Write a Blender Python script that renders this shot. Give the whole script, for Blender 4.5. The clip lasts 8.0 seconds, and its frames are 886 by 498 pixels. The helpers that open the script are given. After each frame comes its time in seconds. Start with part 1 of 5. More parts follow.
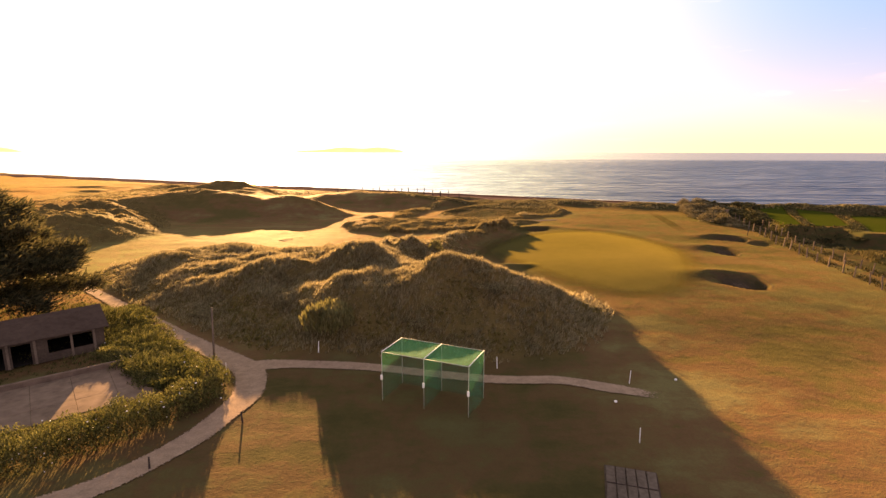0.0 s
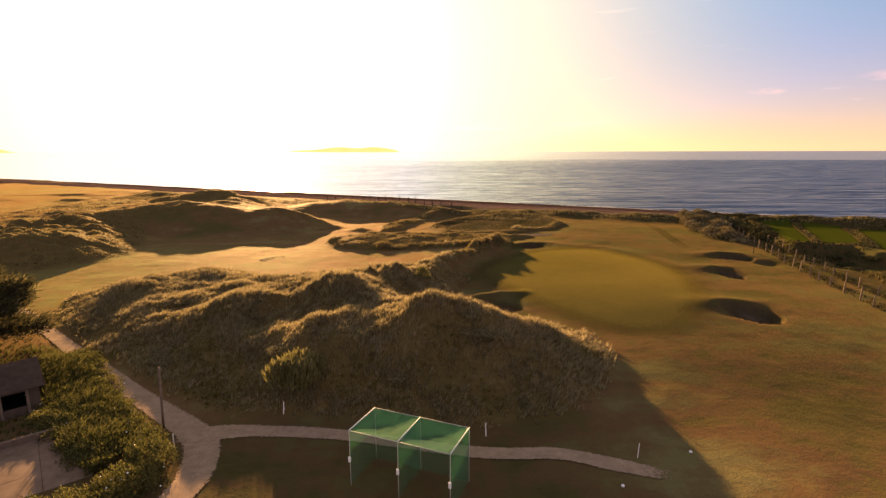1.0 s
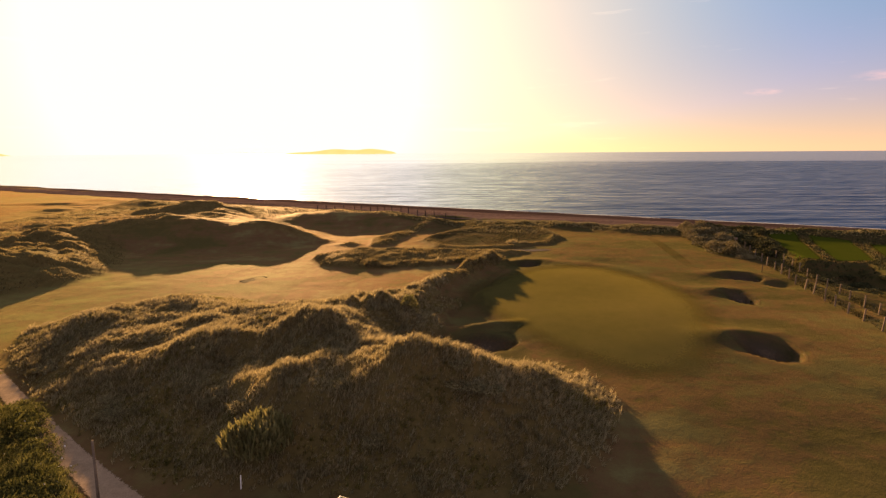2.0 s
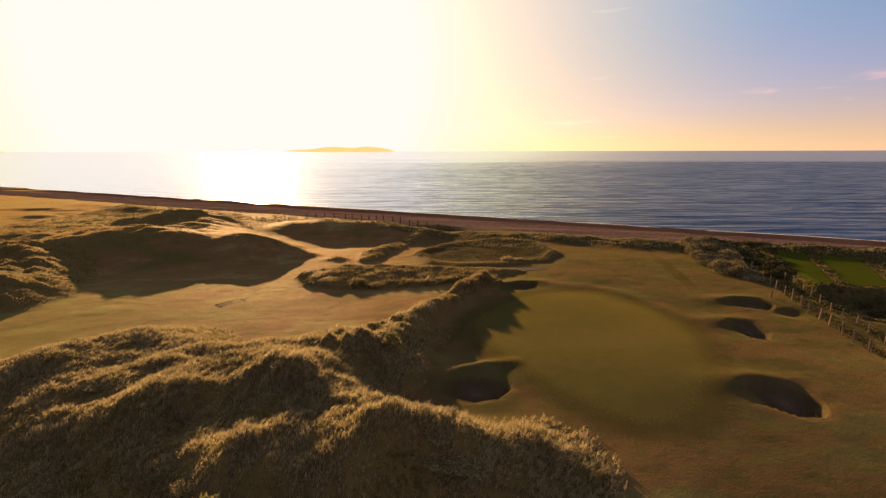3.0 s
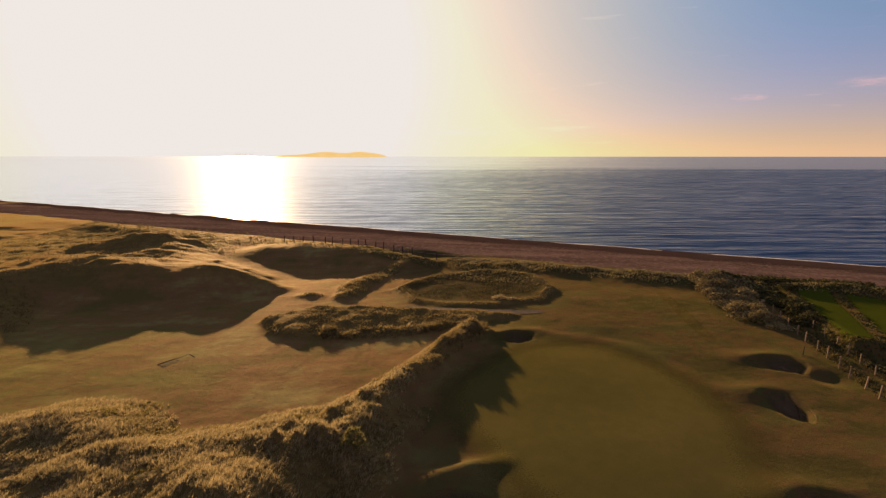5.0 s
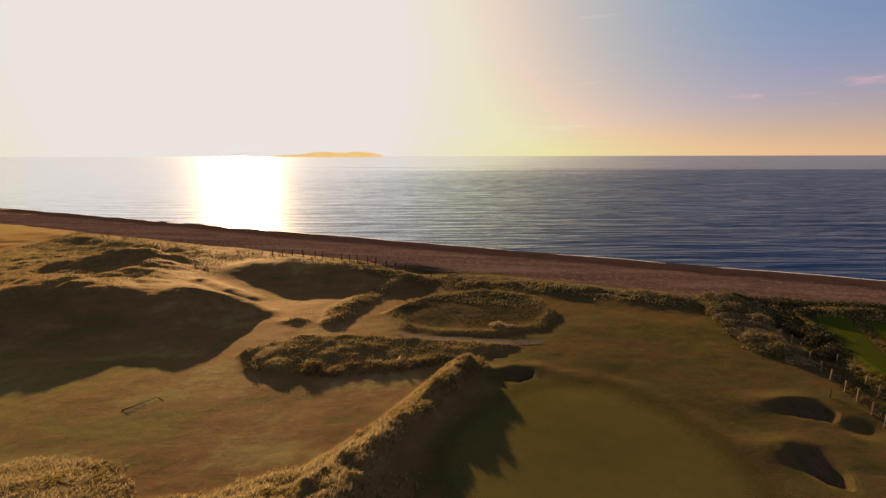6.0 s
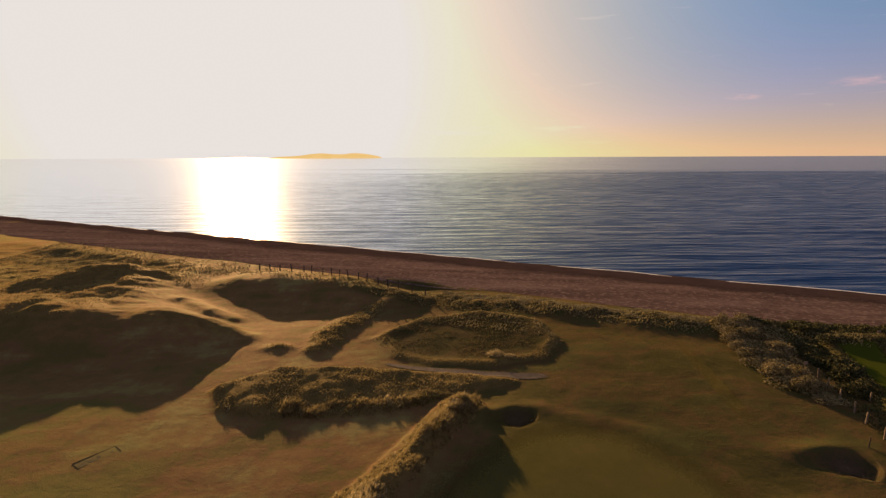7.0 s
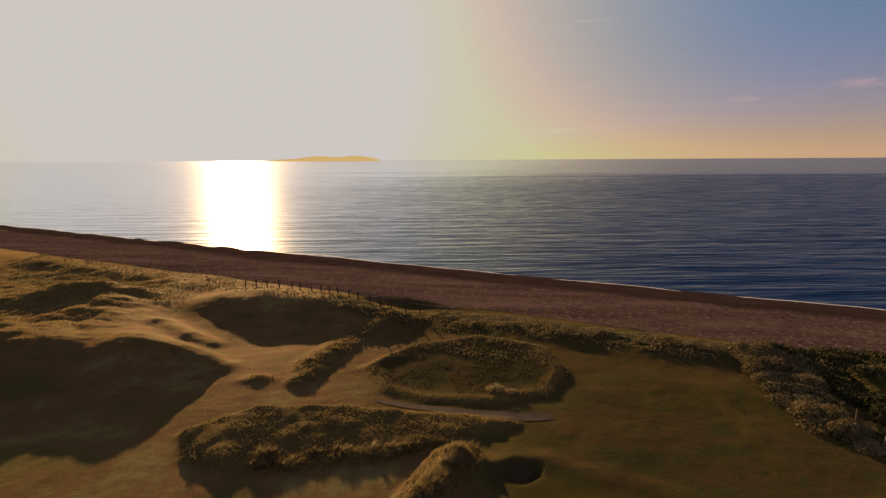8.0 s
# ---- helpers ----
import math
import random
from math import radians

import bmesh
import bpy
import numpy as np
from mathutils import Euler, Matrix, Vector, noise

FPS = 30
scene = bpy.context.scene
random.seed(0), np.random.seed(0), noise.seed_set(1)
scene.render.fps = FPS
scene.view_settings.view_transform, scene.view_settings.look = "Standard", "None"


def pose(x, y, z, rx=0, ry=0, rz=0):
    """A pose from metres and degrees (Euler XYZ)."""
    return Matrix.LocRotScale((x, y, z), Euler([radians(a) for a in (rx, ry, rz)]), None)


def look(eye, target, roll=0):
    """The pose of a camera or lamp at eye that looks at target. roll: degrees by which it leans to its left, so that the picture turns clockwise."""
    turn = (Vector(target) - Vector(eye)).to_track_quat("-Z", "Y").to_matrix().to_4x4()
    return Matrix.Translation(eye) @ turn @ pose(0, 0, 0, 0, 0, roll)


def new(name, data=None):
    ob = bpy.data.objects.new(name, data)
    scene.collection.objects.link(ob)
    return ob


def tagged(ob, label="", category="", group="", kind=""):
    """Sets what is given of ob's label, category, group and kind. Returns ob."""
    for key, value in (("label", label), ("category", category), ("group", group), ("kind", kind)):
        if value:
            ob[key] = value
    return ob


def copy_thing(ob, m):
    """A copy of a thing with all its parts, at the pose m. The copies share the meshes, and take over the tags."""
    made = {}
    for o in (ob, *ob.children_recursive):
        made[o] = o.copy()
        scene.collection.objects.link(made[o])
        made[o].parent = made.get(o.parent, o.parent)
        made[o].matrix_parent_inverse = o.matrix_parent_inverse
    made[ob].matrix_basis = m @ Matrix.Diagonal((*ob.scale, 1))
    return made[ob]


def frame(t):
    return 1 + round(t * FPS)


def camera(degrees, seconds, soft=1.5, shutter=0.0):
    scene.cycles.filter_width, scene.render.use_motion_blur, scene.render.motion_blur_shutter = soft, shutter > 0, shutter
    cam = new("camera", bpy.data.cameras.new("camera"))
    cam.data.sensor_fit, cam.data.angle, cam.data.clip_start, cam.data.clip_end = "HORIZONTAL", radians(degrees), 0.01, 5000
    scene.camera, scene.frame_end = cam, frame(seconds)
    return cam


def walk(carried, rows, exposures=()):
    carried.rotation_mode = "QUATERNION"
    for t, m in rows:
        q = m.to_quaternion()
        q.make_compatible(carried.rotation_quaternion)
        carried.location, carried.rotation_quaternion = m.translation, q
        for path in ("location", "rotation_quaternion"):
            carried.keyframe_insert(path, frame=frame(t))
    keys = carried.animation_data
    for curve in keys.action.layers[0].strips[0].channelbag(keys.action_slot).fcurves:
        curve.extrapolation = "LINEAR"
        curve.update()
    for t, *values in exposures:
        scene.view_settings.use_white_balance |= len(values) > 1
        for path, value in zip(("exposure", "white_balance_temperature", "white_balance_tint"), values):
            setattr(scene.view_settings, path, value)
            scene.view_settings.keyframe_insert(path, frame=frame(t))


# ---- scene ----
cam = camera(82.0, 8.0, soft=1.4)
PATH = [
    (0, (3.14, 9.454, 13.927), (3.142, 11.418, 13.548), 0.1),
    (0.5, (3.579, 11.778, 14.936), (3.589, 13.741, 14.557), 0.0),
    (1, (4.036, 14.122, 16.005), (4.054, 16.085, 15.623), -0.1),
    (1.5, (4.507, 16.464, 17.043), (4.532, 18.427, 16.661), -0.2),
    (1.7, (4.68, 17.291, 17.251), (4.706, 19.255, 16.875), -0.3),
    (3, (6.082, 23.446, 19.977), (6.12, 25.408, 19.592), -0.1),
    (3.5, (6.525, 25.859, 20.845), (6.569, 27.822, 20.463), -0.0),
    (4, (6.917, 28.343, 21.729), (6.967, 30.306, 21.351), 0.0),
    (4.5, (7.262, 30.695, 22.478), (7.319, 32.66, 22.106), -0.1),
    (4.7, (7.384, 31.658, 22.647), (7.446, 33.623, 22.281), -0.0),
    (6, (8.331, 38.779, 25.54), (8.406, 40.743, 25.171), -0.1),
    (6.5, (8.837, 41.714, 26.398), (8.913, 43.679, 26.031), -0.2),
    (7, (9.248, 44.79, 27.248), (9.329, 46.755, 26.883), -0.2),
    (7.5, (9.65, 47.98, 28.032), (9.733, 49.945, 27.669), -0.3),
    (8, (10.081, 51.245, 28.631), (10.166, 53.211, 28.275), -0.3),
]
EXPOSURE, KELVIN = 1.4, 7650
walk(cam, [(t, look(eye, target, roll)) for t, eye, target, roll in PATH],
     exposures=[(0.0, EXPOSURE + 1.25, KELVIN + 1300, 14), (0.6, EXPOSURE + 0.90, KELVIN + 1100, 13), (1.5, EXPOSURE + 0.60, KELVIN + 900, 12), (3.5, EXPOSURE + 0.25, KELVIN + 200, 10), (6.5, EXPOSURE - 0.03, KELVIN, 10), (7.6, EXPOSURE - 0.10, KELVIN, 10), (8.0, EXPOSURE - 0.45, KELVIN, 10)])

# ---- light ----
SUN_AZ, SUN_EL = radians(-19.2), radians(9.2)
SUN = Vector((math.sin(SUN_AZ) * math.cos(SUN_EL), math.cos(SUN_AZ) * math.cos(SUN_EL), math.sin(SUN_EL)))
sun = new("sun", bpy.data.lights.new("sun", "SUN"))
sun.data.energy, sun.data.angle, sun.data.color = 5.0, radians(0.6), (1.0, 0.63, 0.33)
sun.matrix_world = look(SUN * 300, (0, 0, 0))

world = bpy.data.worlds.new("sky")
scene.world = world
world.use_nodes = True
wn, wl = world.node_tree.nodes, world.node_tree.links
wn.clear()


def wnode(kind, operation=""):
    n = wn.new(kind)
    if operation:
        n.operation = operation
    return n


def wmath(op, a, b=None):
    n = wnode("ShaderNodeMath", operation=op)
    for k, v in enumerate((a, b)):
        if v is None:
            continue
        if isinstance(v, (int, float)):
            n.inputs[k].default_value = v
        else:
            wl.new(v, n.inputs[k])
    return n.outputs[0]


def wvec(op, a, b):
    n = wnode("ShaderNodeVectorMath", operation=op)
    for k, v in enumerate((a, b)):
        if isinstance(v, (tuple, Vector)):
            n.inputs[k].default_value = v
        else:
            wl.new(v, n.inputs[k])
    return n


coord = wnode("ShaderNodeTexCoord").outputs["Generated"]
sep = wnode("ShaderNodeSeparateXYZ")
wl.new(coord, sep.inputs[0])
up = wmath("MAXIMUM", sep.outputs[2], 0.004)
comb = wnode("ShaderNodeCombineXYZ")
wl.new(sep.outputs[0], comb.inputs[0]), wl.new(sep.outputs[1], comb.inputs[1]), wl.new(up, comb.inputs[2])
sky = wnode("ShaderNodeTexSky")
sky.sky_type, sky.sun_disc, sky.sun_elevation, sky.sun_rotation = "NISHITA", False, SUN_EL, SUN_AZ
sky.air_density, sky.dust_density, sky.ozone_density = 1.0, 0.7, 2.0
wl.new(comb.outputs[0], sky.inputs[0])
toward = wmath("MAXIMUM", wvec("DOT_PRODUCT", coord, SUN).outputs["Value"], 0.0)
glow = wmath("MULTIPLY", wmath("POWER", toward, 34.0), 6.0)
halo = wnode("ShaderNodeVectorMath", operation="SCALE")
halo.inputs[0].default_value = (1.0, 0.92, 0.80)
wl.new(glow, halo.inputs["Scale"])
SKY = 0.05
CAP = 0.82 / 2 ** EXPOSURE / SKY
# added fill: the unseen eastern sky behind the camera is tinted to warm shade
rear = wnode("ShaderNodeVectorMath", operation="SCALE")
rear.inputs[0].default_value = (1.0, 0.60, 0.40)
behind = wmath("MAXIMUM", wvec("DOT_PRODUCT", coord, Vector((-SUN.x, -SUN.y, 0.75)).normalized()).outputs["Value"], 0.0)
wl.new(wmath("MULTIPLY", wmath("POWER", behind, 1.5), 3.0), rear.inputs["Scale"])
low = wmath("POWER", wmath("SUBTRACT", 1.0, up), 10.0)
# the haze at the horizon swallows the blue
thin = wmath("MULTIPLY", wmath("SUBTRACT", 1.0, wmath("MULTIPLY", low, 0.72)), wmath("SUBTRACT", 1.0, wmath("MULTIPLY", wmath("POWER", toward, 4.0), 0.45)))
blue = wvec("MINIMUM", wvec("MULTIPLY", sky.outputs[0], (0.41, 0.80, 1.18)).outputs[0], (0.72, 1.9, 4.75))
tint = wnode("ShaderNodeVectorMath", operation="SCALE")
wl.new(blue.outputs[0], tint.inputs[0]), wl.new(thin, tint.inputs["Scale"])
band = wnode("ShaderNodeVectorMath", operation="SCALE")
band.inputs[0].default_value = (5.4, 3.1, 2.2)
wl.new(low, band.inputs["Scale"])
wide = wnode("ShaderNodeVectorMath", operation="SCALE")
wide.inputs[0].default_value = (0.0, 6.2, 0.0)
wl.new(wmath("POWER", toward, 4.9), wide.inputs["Scale"])
ember = wnode("ShaderNodeVectorMath", operation="SCALE")
ember.inputs[0].default_value = (9.6, 0.0, 0.0)
wl.new(wmath("POWER", toward, 5.8), ember.inputs["Scale"])
core = wnode("ShaderNodeVectorMath", operation="SCALE")
core.inputs[0].default_value = (0.0, 0.0, 3.8)
wl.new(wmath("POWER", toward, 8.5), core.inputs["Scale"])
# thin wisps of high cloud
wisp = wnode("ShaderNodeTexNoise")
wl.new(wvec("MULTIPLY", coord, (2.2, 2.2, 26.0)).outputs[0], wisp.inputs["Vector"])
wisp.inputs["Scale"].default_value, wisp.inputs["Detail"].default_value, wisp.inputs["Roughness"].default_value = 2.0, 5.0, 0.6
veil = wnode("ShaderNodeVectorMath", operation="SCALE")
veil.inputs[0].default_value = (1.0, 0.7, 0.45)
wl.new(wmath("MINIMUM", wmath("MULTIPLY", wmath("MAXIMUM", wmath("SUBTRACT", wisp.outputs["Fac"], 0.63), 0.0), 8.0), 1.0), veil.inputs["Scale"])
wisps = None
for az, el, wide_, thick in ((41.0, 6.0, 0.050, 0.009), (32.0, 5.2, 0.030, 0.006)):
    across = wmath("DIVIDE", wvec("DOT_PRODUCT", coord, Vector((math.cos(radians(az)), -math.sin(radians(az)), 0))).outputs["Value"], wide_)
    above = wmath("DIVIDE", wmath("SUBTRACT", sep.outputs[2], math.sin(radians(el))), thick)
    ahead = wmath("GREATER_THAN", sep.outputs[1], 0.0)
    near = wmath("MAXIMUM", wmath("SUBTRACT", 1.0, wmath("ADD", wmath("MULTIPLY", across, across), wmath("MULTIPLY", above, above))), 0.0)
    near = wmath("MULTIPLY", near, ahead)
    wisps = near if wisps is None else wmath("ADD", wisps, near)
frayed = wnode("ShaderNodeTexNoise")
wl.new(wvec("MULTIPLY", coord, (16.0, 16.0, 90.0)).outputs[0], frayed.inputs["Vector"])
frayed.inputs["Scale"].default_value, frayed.inputs["Detail"].default_value, frayed.inputs["Roughness"].default_value = 1.6, 5.0, 0.65
cirrus = wnode("ShaderNodeVectorMath", operation="SCALE")
cirrus.inputs[0].default_value = (1.6, 0.55, 0.2)
wl.new(wmath("MULTIPLY", wisps, wmath("MAXIMUM", wmath("MULTIPLY", wmath("SUBTRACT", frayed.outputs["Fac"], 0.40), 4.0), 0.0)), cirrus.inputs["Scale"])
lit = wvec("ADD", wvec("ADD", wvec("ADD", wvec("ADD", tint.outputs[0], cirrus.outputs[0]).outputs[0], veil.outputs[0]).outputs[0], band.outputs[0]).outputs[0], wide.outputs[0])
total = wvec("ADD", wvec("ADD", wvec("ADD", wvec("ADD", lit.outputs[0], core.outputs[0]).outputs[0], ember.outputs[0]).outputs[0], rear.outputs[0]).outputs[0], halo.outputs[0])
capped = wvec("MINIMUM", total.outputs[0], (CAP * 0.94, CAP * 0.955, CAP * 1.05))
back = wnode("ShaderNodeBackground")
back.inputs["Strength"].default_value = SKY
wl.new(capped.outputs[0], back.inputs["Color"])
wl.new(back.outputs[0], wnode("ShaderNodeOutputWorld").inputs[0])

# ---- materials ----


class Nodes:
    """A small shorthand for node trees."""

    def __init__(self, name):
        self.mat = bpy.data.materials.new(name)
        self.mat.use_nodes = True
        self.t = self.mat.node_tree
        self.t.nodes.clear()
        self.out = self.t.nodes.new("ShaderNodeOutputMaterial")

    def n(self, kind, ins=None, operation="", attribute_name=""):
        node = self.t.nodes.new(kind)
        if operation:
            node.operation = operation
        if attribute_name:
            node.attribute_name = attribute_name
        for key, value in (ins or {}).items():
            if hasattr(value, "is_linked"):
                self.t.links.new(value, node.inputs[key])
            else:
                node.inputs[key].default_value = value
        return node

    def noise(self, scale, detail=4.0, rough=0.6, vec=None):
        ins = {"Scale": scale, "Detail": detail, "Roughness": rough}
        ins["Vector"] = vec if vec is not None else self.pos()
        return self.n("ShaderNodeTexNoise", ins).outputs["Fac"]

    def pos(self, scale=(1, 1, 1), rot=0.0):
        g = self.n("ShaderNodeNewGeometry").outputs["Position"]
        return self.n("ShaderNodeMapping", {"Vector": g, "Scale": scale, "Rotation": (0, 0, rot)}).outputs[0]

    def ramp(self, fac, stops):
        r = self.n("ShaderNodeValToRGB", {"Fac": fac})
        e = r.color_ramp.elements
        while len(e) < len(stops):
            e.new(0.5)
        for el, (p, c) in zip(e, stops):
            el.position, el.color = p, (*c, 1)
        return r.outputs["Color"]

    def mix(self, fac, a, b, blend="MIX"):
        m = self.n("ShaderNodeMix")
        m.data_type, m.blend_type = "RGBA", blend
        for k, v in ((0, fac), (6, a), (7, b)):
            if hasattr(v, "is_linked"):
                self.t.links.new(v, m.inputs[k])
            else:
                m.inputs[k].default_value = v if k == 0 else (*v, 1)
        return m.outputs[2]

    def math(self, op, a, b=0.0):
        return self.n("ShaderNodeMath", {0: a, 1: b}, operation=op).outputs[0]

    def bump(self, height, strength, dist, normal=None):
        ins = {"Height": height, "Strength": strength, "Distance": dist}
        if normal is not None:
            ins["Normal"] = normal
        return self.n("ShaderNodeBump", ins).outputs[0]

    def soft_edge(self, shader, lo=0.44, hi=0.50):
        """Lets a laid-on sheet thin out into the turf at its worn edge."""
        cover = self.n("ShaderNodeAttribute", attribute_name="cover").outputs["Fac"]
        worn = self.math("ADD", cover, self.math("MULTIPLY", self.math("SUBTRACT", self.noise(7.0, 5, 0.75), 0.5), 1.3))
        f = self.n("ShaderNodeMapRange", {0: worn, 1: lo, 2: hi, 3: 0.0, 4: 1.0}).outputs[0]
        clear = self.n("ShaderNodeBsdfTransparent").outputs[0]
        return self.n("ShaderNodeMixShader", {0: f, 1: clear, 2: shader}).outputs[0]

    def surface(self, shader):
        self.t.links.new(shader, self.out.inputs["Surface"])
        return self.mat

    def principled(self, color, rough=0.8, normal=None, **more):
        ins = {"Base Color": color if hasattr(color, "is_linked") else (*color, 1), "Roughness": rough}
        if normal is not None:
            ins["Normal"] = normal
        ins.update({k.replace("_", " "): v for k, v in more.items()})
        return self.n("ShaderNodeBsdfPrincipled", ins).outputs[0]


def plain(name, color, rough=0.7, grain=8.0, vary=0.25, relief=0.01, metal=0.0, spec=0.02, worn=False, blend=(0.44, 0.50)):
    m = Nodes(name)
    a = m.noise(grain, 6)
    b = m.noise(grain * 0.12, 3)
    f = m.math("MULTIPLY", m.math("ADD", a, b), 0.5)
    lo, hi = [c * (1 - vary) for c in color], [min(1, c * (1 + vary)) for c in color]
    body = m.principled(m.ramp(f, [(0.3, lo), (0.7, hi)]), rough, m.bump(a, 0.5, relief), Metallic=metal, Specular_IOR_Level=spec)
    return m.surface(m.soft_edge(body, *blend) if worn else body)


def turf(name, stops, grain=0.35, blade=9.0, relief=0.06, sheen=0.0):
    """Mown grass: broad stains, fine blades, a low nap."""
    m = Nodes(name)
    broad, mid = m.noise(grain * 0.22, 5, 0.65), m.noise(grain * 2.2, 6, 0.7)
    fine = m.noise(blade, 4, 0.7)
    f = m.math("ADD", m.math("MULTIPLY", broad, 0.6), m.math("MULTIPLY", mid, 0.4))
    col = m.ramp(f, stops)
    col = m.mix(m.math("MULTIPLY", fine, 0.55), col, [c * 0.45 for c in stops[1][1]])
    height = m.math("ADD", m.math("MULTIPLY", fine, 0.6), mid)
    nrm = m.bump(height, 0.55, relief)
    return m.surface(m.soft_edge(lo=0.15, hi=0.85, shader=m.principled(col, 0.9, nrm, Specular_IOR_Level=0.0, Sheen_Weight=sheen, Sheen_Roughness=0.30, Sheen_Tint=(0.82, 0.63, 0.12, 1))))


def ground_material():
    """Links turf: dry fairway, olive turf with shade painted in, and rough, with the waxy gloss of grass against the
    light.
    """
    m = Nodes("links_turf")
    broad, mid, fine = m.noise(0.085, 3.5, 0.6), m.noise(0.7, 6, 0.75), m.noise(9.0, 4, 0.7)
    streak = m.noise(1.0, 4, 0.6, m.pos((0.06, 0.30, 1), radians(-28)))
    f = m.math("ADD", m.math("MULTIPLY", broad, 0.46), m.math("ADD", m.math("MULTIPLY", mid, 0.24), m.math("MULTIPLY", streak, 0.30)))
    f = m.n("ShaderNodeMapRange", {0: f, 1: 0.40, 2: 0.60, 3: 0.0, 4: 1.0}).outputs[0]
    dry = m.ramp(f, [(0.05, (0.088, 0.080, 0.030)), (0.28, (0.116, 0.090, 0.036)), (0.46, (0.146, 0.084, 0.044)), (0.64, (0.150, 0.104, 0.048)), (0.95, (0.182, 0.158, 0.070))])
    dim_olive = m.ramp(f, [(0.10, (0.028, 0.030, 0.012)), (0.36, (0.046, 0.045, 0.018)), (0.54, (0.070, 0.048, 0.023)), (0.66, (0.050, 0.048, 0.019)), (0.95, (0.040, 0.046, 0.017))])
    lush_dim = m.n("ShaderNodeAttribute", attribute_name="lush_dim").outputs["Fac"]
    fair = m.mix(lush_dim, dry, dim_olive)
    fresh = m.math("MULTIPLY", m.n("ShaderNodeAttribute", attribute_name="fresh").outputs["Fac"], m.ramp(f, [(0.1, (1, 1, 1)), (0.5, (0.45, 0.45, 0.45)), (0.9, (0.95, 0.95, 0.95))]))
    fair = m.mix(fresh, fair, m.ramp(mid, [(0.3, (0.120, 0.128, 0.040)), (0.7, (0.172, 0.158, 0.056))]))
    rough = m.ramp(mid, [(0.3, (0.072, 0.058, 0.022)), (0.7, (0.150, 0.112, 0.044))])
    mask = m.n("ShaderNodeAttribute", attribute_name="tall").outputs["Fac"]
    col = m.mix(mask, fair, rough)
    col = m.mix(m.math("MULTIPLY", fine, 0.5), col, (0.040, 0.030, 0.012))
    height = m.math("ADD", m.math("MULTIPLY", fine, 0.5), m.math("ADD", m.math("MULTIPLY", mid, 1.6), streak))
    nrm = m.bump(height, 0.55, 0.10)
    return m.surface(m.principled(col, 0.75, nrm, Specular_IOR_Level=0.003, Sheen_Weight=m.math("SUBTRACT", 0.120, m.math("MULTIPLY", lush_dim, 0.056)), Sheen_Roughness=0.30, Sheen_Tint=m.mix(lush_dim, m.mix(fresh, m.ramp(f, [(0.2, (0.95, 0.66, 0.22)), (0.5, (1.0, 0.56, 0.19)), (0.85, (1.0, 0.70, 0.24))]), (0.92, 0.84, 0.30)), m.ramp(f, [(0.2, (0.62, 0.58, 0.17)), (0.5, (0.80, 0.52, 0.18)), (0.85, (0.68, 0.60, 0.20))]))))


def blade_material(name, dark, pale, tip, through_light=0.45):
    m = Nodes(name)
    rnd = m.n("ShaderNodeNewGeometry").outputs["Random Per Island"]
    patch = m.noise(0.35, 4, 0.6)
    f = m.math("ADD", m.math("MULTIPLY", rnd, 0.5), m.math("MULTIPLY", patch, 0.5))
    col = m.ramp(f, [(0.28, dark), (0.5, pale), (0.75, tip)])
    a = m.principled(col, 0.8, Specular_IOR_Level=0.04)
    b = m.n("ShaderNodeBsdfTranslucent", {"Color": col}).outputs[0]
    return m.surface(m.n("ShaderNodeMixShader", {0: through_light, 1: a, 2: b}).outputs[0])


